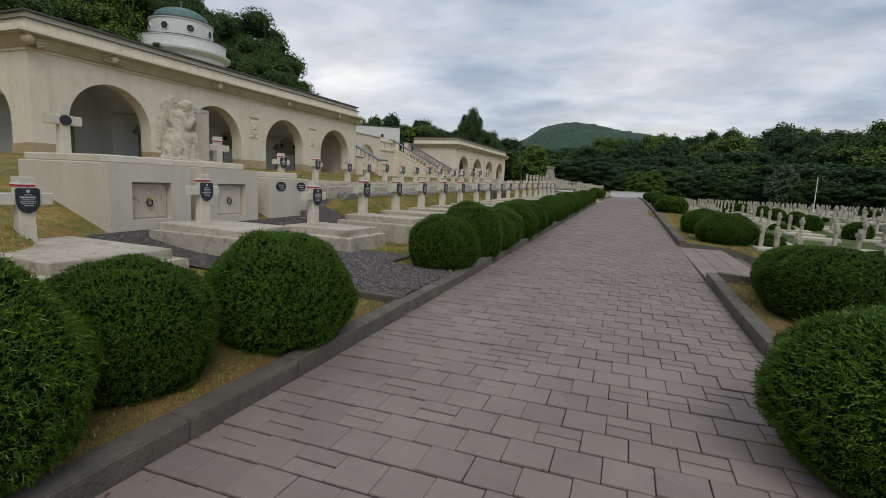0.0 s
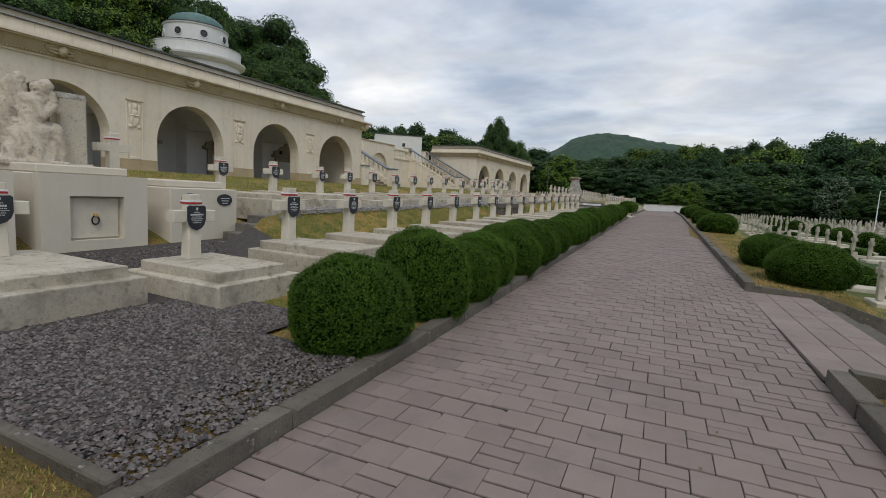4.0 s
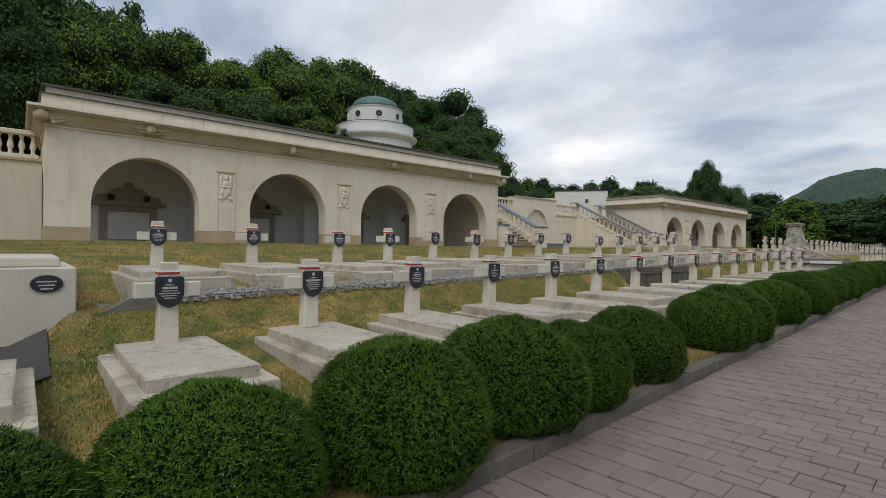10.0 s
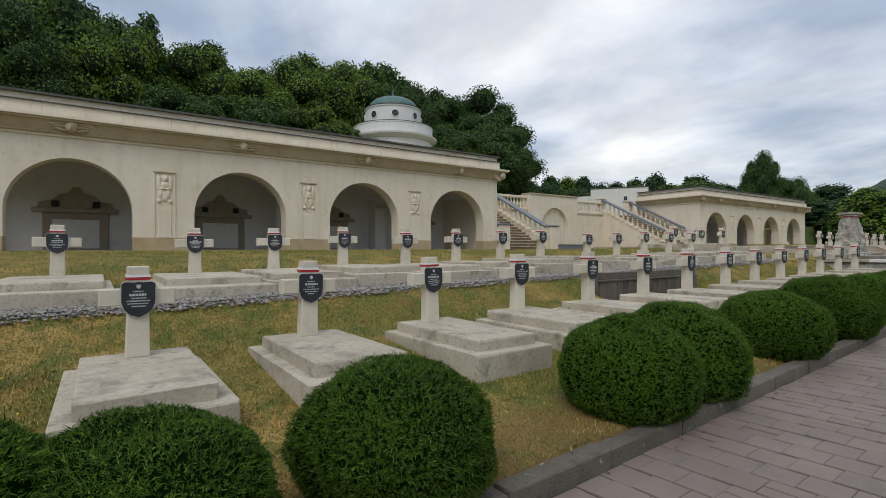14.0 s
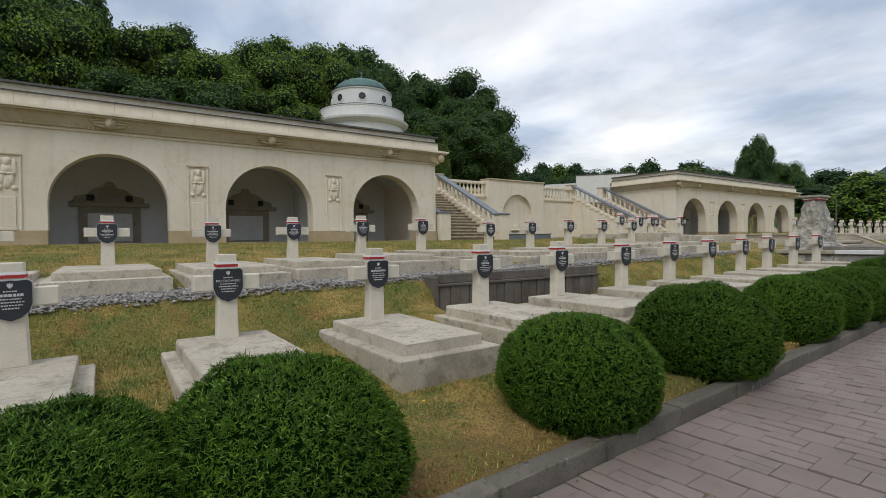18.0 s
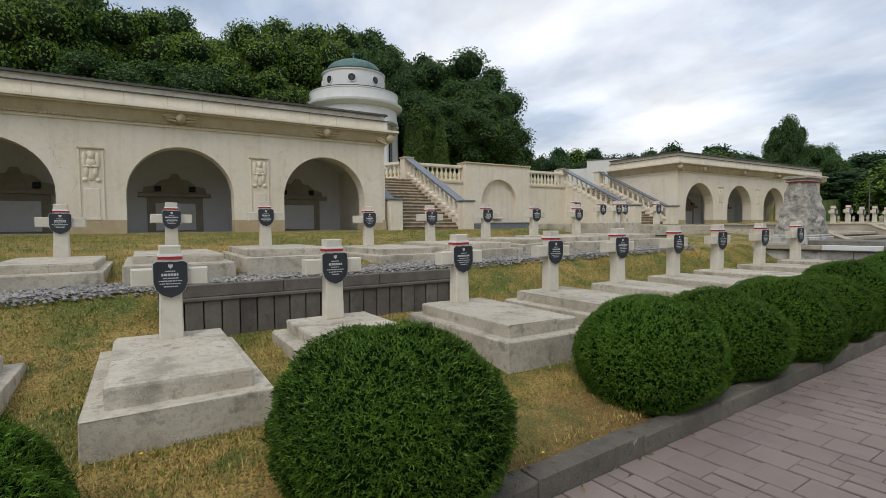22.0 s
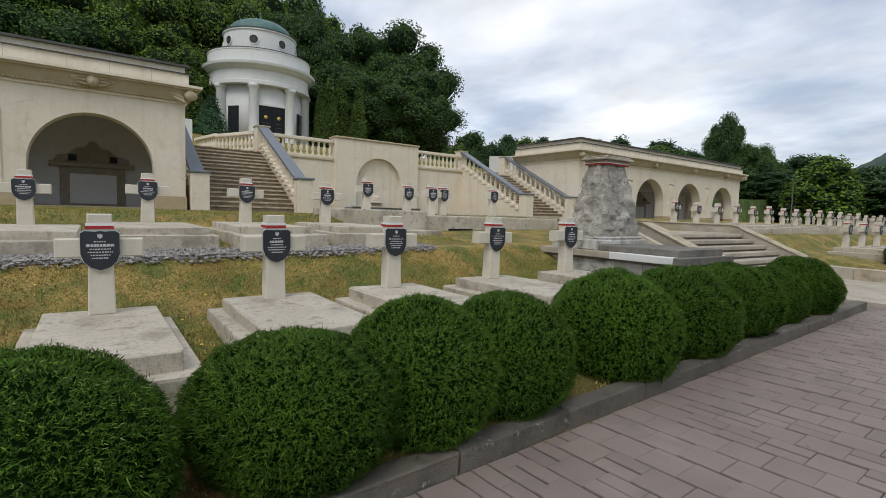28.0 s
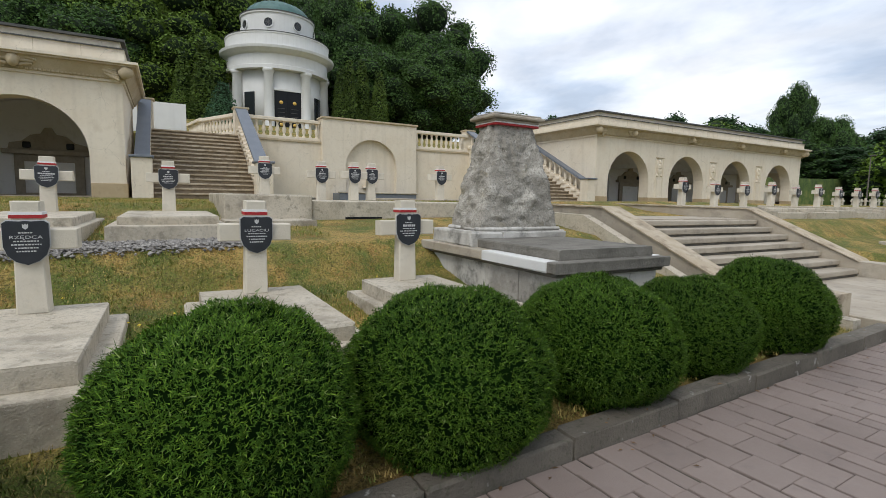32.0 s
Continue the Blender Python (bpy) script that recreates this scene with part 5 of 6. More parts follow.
# ---- plank retaining wall ----
def plank_wall():
    th = thing("plank_wall", "low dark weathered plank retaining wall in the bank", "retaining wall", at=(0, 0.07, 0.1))
    y0, y1, x = 22.3, 26.05, -4.25
    n = 20
    for i in range(n):
        a = y0 + (y1 - y0) * i / n
        part("plank", bbox(x - 0.06, x + (0.012 if i % 2 else 0.0), a + 0.006, a + (y1 - y0) / n - 0.006, 0.3, 0.76, 0.006), BOARD, th)
    part("cap_rail", bbox(x - 0.08, x + 0.035, y0 - 0.04, y1 + 0.04, 0.76, 0.80, 0.008), BOARD, th)
    for k in range(3):
        a, b = y0 + (y1 - y0) * k / 3, y0 + (y1 - y0) * (k + 1) / 3
        part("top_board", bbox(x - 0.12, x - 0.02, a + 0.004, b - 0.004, 0.80, 0.94, 0.008), BOARD, th)
    part("end_post", bbox(x - 0.5, x - 0.02, y0 - 0.05, y0, 0.3, 0.9, 0.01), BOARD, th)
    part("backfill", bbox(-4.9, x - 0.10, y0, y1, 0.3, 0.90, 0), GRAVEL, th, "grey gravel behind the boards")


plank_wall()


# ---- central steps and stone monument ----
def central_stairs():
    th = thing("central_stairs", "wide weathered grey stone steps with sloping side walls", "stairs", at=(-0.62, 0, climb(41)))
    y0, y1 = 39.3, 43.5
    n = 7
    for i in range(n):
        x = -2.2 - 0.32 * i
        z = 0.06 + 0.14 * (i + 1)
        part("tread", bbox(x - 0.38, x + 0.02, y0, y1, z - 0.095, z, 0.018, 2, 0.003, i), GSTEP, th)
        # a dark strip fills the gap below each tread
        part("riser", bbox(x - 0.34, x - 0.03, y0 + 0.01, y1 - 0.01, z - 0.16, z - 0.093, 0), DARKSTONE, th, "dark riser set back under the tread")
    for k in range(6):
        a, b = y0 + (y1 - y0) * k / 6, y0 + (y1 - y0) * (k + 1) / 6
        part("landing_slab", bbox(-16.5, -4.45, a + 0.003, b - 0.003, 0.7, 1.06, 0.008), GSTEP, th)
        part("foot_slab", bbox(-2.3, 0.0, a + 0.003, b - 0.003, -0.1, 0.055, 0.008), GSTEP, th)
    for y in (y0, y1):
        s = -1 if y == y0 else 1
        a, b = sorted((y, y + s * 0.40))
        part("side_wall", prism_y([(-0.74, -0.1), (-0.74, 0.30), (-2.25, 0.34), (-4.35, 1.27), (-9.0, 1.32), (-9.0, 0.4), (-4, -0.1)], a, b), GSTEP, th)
        a, b = sorted((y - s * 0.03, y + s * 0.44))
        part("wall_cap", prism_y([(-2.2, 0.335), (-2.25, 0.375), (-4.35, 1.30), (-9.0, 1.35), (-9.0, 1.325), (-4.35, 1.275)], a, b), STEP, th)
        part("end_block", bbox(-1.5, -0.72, a, b, -0.05, 0.33, 0.02, 2, 0.006, 9), STEP, th)
        a, b = sorted((y + s * 0.55, y + s * 0.74))
        part("outer_kerb", prism_y([(-0.4, -0.1), (-0.4, 0.13), (-2.3, 0.22), (-4.5, 1.14), (-9, 1.22), (-9, 0.6), (-4, -0.1)], a, b), SLAB, th)
        part("upper_wall", bbox(-16.6, -9.0, *sorted((y, y + s * 0.35)), 0.9, 1.36, 0.02), GSTEP, th)


def monument(xc, yc):
    th = thing("stone_monument", "weathered grey rock monument with cap and ribbon on stepped plinth", "monument", at=(-0.08, -1.28, 0.27))
    th.scale = (1, 1, 0.92)
    # plinth steps, long towards the path
    part("plinth_foot", bbox(-4.6, -1.82, 36.28, 37.95, 0.05, 0.30, 0.02, 2, 0.006, 11), DARKSTONE, th)
    for k, (a, b) in enumerate(((-4.42, -3.75), (-3.75, -3.1), (-3.1, -2.5), (-2.5, -1.94))):
        part("plinth_low", bbox(a + 0.003, b - 0.003, 36.42, 37.82, 0.1, 0.82, 0.012, 2, 0.004, k), STAINED, th, "pale stained plinth course")
    part("plinth_moulding", bbox(-4.46, -1.9, 36.37, 37.87, 0.815, 0.862, 0.012), DARKSTONE, th)
    for k, (a, b, m) in enumerate(((-4.52, -3.05, GSTEP), (-3.05, -1.98, WHITE), (-1.98, -1.85, DARKSTONE))):
        part("plinth_ledge", bbox(a + 0.002, b - 0.002, 36.32, 37.92, 0.858, 0.975, 0.014, 2, 0.004, k + 5), m, th)
    part("plinth_slab", bbox(-3.36, -1.97, 36.47, 37.78, 0.97, 1.085, 0.018, 2, 0.006, 3), DARKSTONE, th, "dark lichened slab")
    for k, (a, b) in enumerate(((36.38, 36.85), (36.85, 37.86))):
        part("plinth_top", bbox(-4.3, -3.37, a + 0.003, b - 0.003, 0.97, 1.17, 0.022, 2, 0.01, 4 + k), STAINED, th)
    # rough tapering body with hanging folds and carved lumps
    bm = bmesh.new()
    rows = []
    n = 120
    for k in range(71):
        f = k / 70
        hx, hy = 0.37 - 0.18 * f, 0.63 - 0.32 * f
        ring = []
        for i in range(n):
            a = 2 * math.pi * i / n
            c, s = math.cos(a), math.sin(a)
            q = 1 / max(abs(c), abs(s)) ** 0.88
            p = Vector((c * q * hx, s * q * hy, 1.17 + 1.46 * f))
            q2 = Vector((p.x, p.y, p.z * 0.25))
            fold = abs(noise.noise(q2 * 9)) * smooth(0.35, 0.75, f)
            lump = max(0, noise.noise(p * 5.2 + Vector((3, 1, 0)))) * (1 - smooth(0.45, 0.7, f)) * smooth(0.02, 0.12, f)
            d = 0.025 * noise.noise(p * 2.6) + 0.09 * fold - 0.035 * smooth(0.35, 0.75, f) + 0.095 * lump + 0.020 * noise.noise(p * 15) + 0.009 * noise.noise(p * 32)
            if 0 < k < 70:
                p += Vector((c, s, 0)) * d
            ring.append(bm.verts.new((p.x + xc, p.y + yc, p.z)))
        rows.append(ring)
    for a, b in zip(rows[:-1], rows[1:]):
        for i in range(n):
            bm.faces.new((a[i], a[(i + 1) % n], b[(i + 1) % n], b[i]))
    bm.faces.new(rows[-1]); bm.faces.new(rows[0][::-1])
    part("rock_body", bm, RUIN, th, "rough carved grey rock body", True)
    def ring(nm, h, v, z0, z1, r, m):
        part(nm, bbox(xc - h, xc + h, yc - v, yc + v, z0, z1, r), m, th)
    ring("base_course", 0.385, 0.635, 1.165, 1.22, 0.02, STAINED)
    ring("cap_moulding", 0.225, 0.345, 2.62, 2.66, 0.012, GSTEP)
    ring("cap", 0.275, 0.40, 2.66, 2.705, 0.012, GSTEP)
    ring("cap_top", 0.245, 0.37, 2.705, 2.735, 0.012, RUIN)
    ring("white_ribbon", 0.22, 0.34, 2.602, 2.62, 0.003, BAND)
    ring("red_ribbon", 0.22, 0.34, 2.575, 2.602, 0.003, RED)


central_stairs()
monument(-3.77, 37.15)


# ---- clipped yew balls ----
def fractal(p, k):
    """Smooth random bumps from a few waves, for many points at once."""
    s = np.zeros(len(p))
    g = np.random.default_rng(k)
    for f, a in ((2.4, 0.020), (5, 0.014), (11, 0.010), (21, 0.006)):
        for _ in range(3):
            w = g.normal(size=3)
            s += a * np.sin(p @ (w / np.linalg.norm(w)) * f * 1.7 + g.random() * 6.28)
    return s


def yew_mesh(seed, sz=0.92, tufts=21000, blades=4, long=1.0):
    """Short needle sprays all over a near-black ball that stands for the inner shade."""
    g = np.random.default_rng(seed)
    n = g.normal(size=(tufts, 3))
    n /= np.linalg.norm(n, axis=1)[:, None]
    n = n[n[:, 2] > -0.8]
    m = len(n)
    r = 0.985 + fractal(n, seed) + g.normal(size=m) * 0.012
    c = n * r[:, None]
    c[:, 2] *= sz
    t = np.cross(n, g.normal(size=(m, 3)))
    t /= np.linalg.norm(t, axis=1)[:, None]
    b = np.cross(n, t)
    up = n * (0.4 + 0.5 * g.random(m))[:, None] + t * 0.8 + np.array([0, 0, 0.45])
    up /= np.linalg.norm(up, axis=1)[:, None]
    ln = (0.015 + 0.016 * g.random(m)) * long
    ln[g.random(m) < 0.015] *= 2.4
    V = []
    for k in range(blades):
        a = 6.283 * k / blades + g.random(m)
        side = t * np.cos(a)[:, None] + b * np.sin(a)[:, None]
        dr = up + side * 0.9
        dr /= np.linalg.norm(dr, axis=1)[:, None]
        root = c + up * (ln * (0.5 * k - 0.7))[:, None]
        tip = root + dr * (ln * 1.5)[:, None]
        w = np.cross(dr, n + side * 0.4)
        w /= np.linalg.norm(w, axis=1)[:, None]
        w *= 0.0048 * long
        V.append(np.stack([root + w, tip, root - w], 1).reshape(-1, 3))
    V = np.concatenate(V)
    me = bpy.data.meshes.new("yew")
    me.from_pydata(V.tolist(), [], np.arange(len(V)).reshape(-1, 3).tolist())
    me.materials.append(YEW)
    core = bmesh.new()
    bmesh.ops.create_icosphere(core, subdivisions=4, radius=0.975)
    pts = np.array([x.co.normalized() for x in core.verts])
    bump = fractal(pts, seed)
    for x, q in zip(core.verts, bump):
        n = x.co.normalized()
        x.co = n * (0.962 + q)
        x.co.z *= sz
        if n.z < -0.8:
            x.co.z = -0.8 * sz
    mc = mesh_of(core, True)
    mc.materials.append(YEWSHADE)
    stem = mesh_of(lathe([(0.09, -1.05), (0.07, -0.8), (0.07, -0.5)], 8))
    stem.materials.append(BARK)
    return me, mc, stem


def bushes():
    kinds = [yew_mesh(i + 1, sz=0.90 + 0.04 * (i % 3)) for i in range(5)] + [yew_mesh(i + 11, 0.92, 3600, 3, 2.4) for i in range(2)]
    g = random.Random(5)
    def one(x, y, r, k, group, label, sq=0.96):
        x += kerb_x(y)
        th = thing("clipped_yew", label, "bush", group, at=(x, y, 0))
        gz = ground_z(x, y)
        zc = gz + r * sq * 0.57
        turn = g.uniform(0, 6.28)
        size = (r * g.uniform(0.97, 1.03), r * g.uniform(0.98, 1.05), r * sq * g.uniform(0.96, 1.04))
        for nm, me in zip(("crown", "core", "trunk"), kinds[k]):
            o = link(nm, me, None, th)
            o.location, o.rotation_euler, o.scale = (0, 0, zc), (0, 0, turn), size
    for i, (x, y, r) in enumerate(BUSHES):
        one(x + 0.12, y, r + 0.035, i % 5 if y < 42 else 5, "yew balls along the kerb", "dense dark green yew bush clipped into a ball", 1.0 if y < 9 else 0.87 if y < 29.5 else 0.97)
    for i, (x, y, r) in enumerate(RBUSHES):
        one(x, y, r, (i + 2) % 5 if y < 20 else 6, "yew balls on the valley side", "broad dark green yew bush clipped into a ball", 0.72)
    for i in range(24):
        th_y = 14 + (i % 12) * 4.2
        one(11.5 + (i // 12) * 12 + g.uniform(-0.5, 0.5), th_y, 0.55, 5 + i % 2, "low yews among the valley graves", "small dark green clipped yew between graves")


    for i in range(46):
        x = 6.9 + 2.6 * (i % 5) + g.uniform(-0.2, 0.3)
        y = 7.4 + 1.95 * g.randrange(0, 20) + g.uniform(-0.3, 0.3)
        one(x, y, g.uniform(0.35, 0.6), 5 + i % 2, "green grave covers in the valley", "low green creeping plant covering a grave", 0.42)


bushes()


# ---- kerbs ----
def kerbs():
    g = random.Random(3)
    def run(name, label, x0, x1, ya, yb, zt):
        th = thing(name, label, "kerb", "path kerbs")
        th.matrix_world = PATHLINE
        y = ya
        k = 0
        while y < yb - 0.3:
            l = min(1.0 + g.uniform(-0.02, 0.02), yb - y)
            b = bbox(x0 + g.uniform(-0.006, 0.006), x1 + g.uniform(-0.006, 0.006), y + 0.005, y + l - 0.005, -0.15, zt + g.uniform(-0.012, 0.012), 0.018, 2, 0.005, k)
            for v in b.verts:
                v.co.z += climb(v.co.y)
            part("kerb_stone", b, KERB, th)
            y += l
            k += 1
    run("kerb_left", "stained grey concrete kerb stones along the path", -0.16, 0.0, -4, 38.9, 0.135)
    run("kerb_left", "stained grey concrete kerb stones along the path", -0.16, 0.0, 44.1, 75, 0.135)
    run("kerb_right", "stained grey concrete kerb stones on the valley side", 3.5, 3.66, -4, 8.75, 0.2)
    run("kerb_right", "stained grey concrete kerb stones on the valley side", 3.5, 3.66, 13.5, 75, 0.2)
    th = thing("side_steps", "grey paved landing with steps down to the valley graves", "stairs")
    th.matrix_world = PATHLINE @ pose(0, 0, climb(11))
    part("landing_bed", bbox(3.49, 4.5, 8.79, 13.49, -0.4, 0.045, 0), JOINT, th)
    stone = mesh_of(bbox(-0.158, 0.158, -0.155, 0.155, -0.04, 0.0, 0.004))
    stone.materials.append(PAVER)
    for i in range(3):
        for j in range(15):
            o = link("landing_paver", stone, None, th)
            o.location = (3.665 + 0.325 * i, 8.97 + 0.312 * j, 0.078 + g.uniform(-0.003, 0.003))
    for i in range(3):
        part("tread", bbox(4.5 + 0.36 * i, 4.9 + 0.36 * i, 8.8, 13.48, -0.7, -0.08 - 0.15 * i, 0.014), KERB, th)
    for ya in (8.64, 13.5):
        part("side_kerb", prism_y([(3.66, -0.2), (3.66, 0.19), (4.6, 0.14), (6.2, -0.35), (6.2, -0.8)], ya, ya + 0.15), KERB, th)
    # gravel plot edging
    th = thing("plot_edging", "thin grey stone edging round the gravel plot", "edging", at=(0, 0, climb(6)))
    for a, b, c, d in ((-2.75, 0.03, 4.93, 5.01), (-2.1, -1.15, 7.82, 7.90)):
        part("edge_stone", bbox(a, b, c, d, 0.0, 0.17, 0.01), KERB, th)
    th = thing("memorial_plate", "worn grey stone plate with white painted strokes beside the kerb", "plate", at=(0, 0, climb(5)))
    part("plate", bbox(3.9, 4.62, 3.95, 5.8, 0.0, 0.12, 0.012, 2, 0.004, 3), KERB, th)
    def stroke(x, y, l, w, turn):
        b = bbox(-l / 2, l / 2, -w / 2, w / 2, 0, 0.004, 0)
        b.transform(pose(x, y, 0.123, 0, 0, turn))
        part("white_stroke", b, BAND, th, "uneven white painted stroke")
    for k in range(9):
        stroke(4.02 + 0.05 * g.random() + (0.32 if k % 2 else 0.0), 4.1 + 0.19 * k + g.uniform(-0.03, 0.03), g.uniform(0.16, 0.28), g.uniform(0.022, 0.034), g.uniform(-9, 9))
    for x, y in ((4.0, 5.45), (4.3, 5.25), (4.14, 4.75), (4.42, 4.45)):
        stroke(x, y, 0.3, 0.026, 88 + g.uniform(-12, 12))


kerbs()


# ---- gravel, stones, grass ----
def stones(name, label, areas, material, seed, size):
    g = np.random.default_rng(seed)
    verts, faces = [], []
    for x0, x1, y0, y1, n in areas:
        for _ in range(n):
            x, y = g.uniform(x0, x1), g.uniform(y0, y1)
            z = ground_z(x, y) + 0.035
            s = size * (0.5 + g.random() ** 2)
            i = len(verts)
            a = g.random() * 6.28
            for k in range(4):
                q = a + k * 1.57 + g.uniform(-0.3, 0.3)
                verts.append((x + s * math.cos(q), y + s * math.sin(q), z + g.uniform(-0.3, 0.3) * s))
            verts += [(x, y, z + s * 0.7), (x, y, z - s)]
            for k in range(4):
                faces += [(i + k, i + (k + 1) % 4, i + 4), (i + (k + 1) % 4, i + k, i + 5)]
    ob = raw(name, verts, faces, material)
    return tagged(ob, label, "gravel", kind="stuff")


def beds():
    def sheet(name, label, x0, x1, y0, y1, m, lift):
        xs = [x0 + (x1 - x0) * i / 8 for i in range(9)]
        n = max(2, int((y1 - y0) * 2))
        ys = [y0 + (y1 - y0) * j / n for j in range(n + 1)]
        verts = [(x, y, ground_z(x, y) + lift) for y in ys for x in xs]
        faces = [(j * 9 + i, j * 9 + i + 1, j * 9 + 10 + i, j * 9 + 9 + i) for j in range(n) for i in range(8)]
        struct(raw(name, verts, faces, m, smooth=True), label, "ground")
    sheet("gravel_plot", "grey crushed stone plot beside the path", -5.45, 0.1, 5.0, 7.05, GRAVEL, 0.03)
    sheet("gravel_plot_back", "grey crushed stone before the box tombs", -5.45, -1.15, 7.05, 7.84, GRAVEL, 0.03)
    sheet("gravel_gap", "grey crushed stone between tombs and slabs", -5.45, -3.7, 7.84, 10.3, GRAVEL, 0.03)
    sheet("gravel_strip", "narrow grey gravel strip along the rear graves", -5.4, -4.72, 11.4, 32.8, PALEPEBBLE, 0.014)
    stones("gravel_stones", "loose grey crushed stones", [(-2.8, 0.05, 5.0, 7.0, 13000), (-5.3, -2.8, 5.0, 7.0, 3000), (-2.8, -1.2, 7.0, 7.8, 3500), (-5.3, -3.7, 7.0, 10.2, 3500)], PEBBLE, 4, 0.017)
    stones("pale_gravel_stones", "loose pale grey crushed stones along the rear graves", [(-5.4, -4.75, 11.4, 32.8, 12000), (-4.8, -4.62, 11.4, 32.8, 3500)], PALEPEBBLE, 5, 0.022)


beds()


def grass():
    g = np.random.default_rng(11)
    V = []
    def blades(x0, x1, y0, y1, n, hmax):
        xs, ys = np.linspace(x0, x1, 90), np.linspace(y0, y1, 160)
        grid = np.array([[ground_z(a, b) for a in xs] for b in ys])
        x, y = g.uniform(x0, x1, n), g.uniform(y0, y1, n)
        u = x - kerb_x(y)
        gravel = (x > -5.45) & (y > 4.95) & (y < 10.0) & ((y < 6.95) | ((y < 7.85) & (x < -1.2)) | (x < -3.6))
        keep = ~gravel & ~((u > -0.2) & (u < 3.65))
        x, y = x[keep], y[keep]
        fx, fy = (x - x0) / (x1 - x0) * 88.999, (y - y0) / (y1 - y0) * 158.999
        i, j = fx.astype(int), fy.astype(int)
        fx, fy = fx - i, fy - j
        z = (grid[j, i] * (1 - fx) + grid[j, i + 1] * fx) * (1 - fy) + (grid[j + 1, i] * (1 - fx) + grid[j + 1, i + 1] * fx) * fy - 0.005
        for _ in range(3):
            m = len(x)
            a = g.random(m) * 6.28
            h = hmax * (0.4 + 0.8 * g.random(m))
            ln = g.uniform(0.2, 0.9, m) * h
            dx, dy = np.cos(a), np.sin(a)
            px, py = x + g.normal(size=m) * 0.012, y + g.normal(size=m) * 0.012
            w = 0.0045
            V.append(np.stack([np.stack([px - dy * w, py + dx * w, z], 1), np.stack([px + dy * w, py - dx * w, z], 1), np.stack([px + dx * ln, py + dy * ln, z + h], 1)], 1).reshape(-1, 3))
    blades(-4.7, -1.2, -1, 36.5, 150000, 0.034)
    blades(-1.5, 0.3, -1, 40, 40000, 0.034)
    blades(-9, -5.3, 10.5, 34, 20000, 0.06)
    blades(-16.5, -9, 8, 40, 30000, 0.05)
    blades(3.7, 5.2, 2, 30, 14000, 0.045)
    P = np.concatenate(V)
    me = bpy.data.meshes.new("lawn_grass")
    n = len(P)
    me.vertices.add(n)
    me.vertices.foreach_set("co", P.ravel())
    me.loops.add(n)
    me.loops.foreach_set("vertex_index", np.arange(n, dtype=np.int32))
    me.polygons.add(n // 3)
    me.polygons.foreach_set("loop_start", np.arange(0, n, 3, dtype=np.int32))
    me.update(calc_edges=True)
    ob = link("lawn_grass", me, BLADE)
    tagged(ob, "short mown grass, partly dried to straw", "grass", kind="stuff")


grass()


def litter():
    """Fallen dry leaves along the kerbs, and a few dandelions in the lawn."""
    g = np.random.default_rng(31)
    verts, faces = [], []
    for i in range(420):
        y = g.uniform(-1, 40)
        k = i % 4
        x = 0.02 + 0.12 * g.random() ** 2 if k == 0 else (3.48 - 0.15 * g.random() ** 2 if k == 1 else (g.uniform(-0.15, 0.0) if k == 2 else g.uniform(0.1, 3.4)))
        z = (0.138 if x < 0 else 0.02 * x) + 0.006 + climb(y)
        s, a = 0.012 + 0.018 * g.random(), g.random() * 6.28
        c, n = math.cos(a), math.sin(a)
        i0 = len(verts)
        verts += [(x - c * s, y - n * s, z), (x - n * s * 0.4, y + c * s * 0.4, z + 0.006), (x + c * s, y + n * s, z + 0.004), (x + n * s * 0.4, y - c * s * 0.4, z + 0.006)]
        faces.append((i0, i0 + 1, i0 + 2, i0 + 3))
    tagged(raw("fallen_leaves", verts, faces, mat("dry_leaf", (0.17, 0.10, 0.045), 0.8, bump=0, island=0.5)), "small dry brown leaves scattered along the kerbs", "leaves", kind="stuff").matrix_world = PATHLINE
    verts, faces = [], []
    for i in range(170):
        x, y = g.uniform(-4.6, -0.4), g.uniform(8, 39)
        z, s = ground_z(x, y) + 0.045, 0.010 + 0.007 * g.random()
        i0 = len(verts)
        verts += [(x + s * math.cos(q * 1.047), y + s * math.sin(q * 1.047), z) for q in range(6)] + [(x, y, z + 0.008)]
        faces += [(i0 + q, i0 + (q + 1) % 6, i0 + 6) for q in range(6)]
    tagged(raw("dandelions", verts, faces, mat("yellow_petals", (0.75, 0.55, 0.03), 0.7, bump=0)), "tiny yellow dandelion heads in the lawn", "flowers", kind="stuff")


litter()


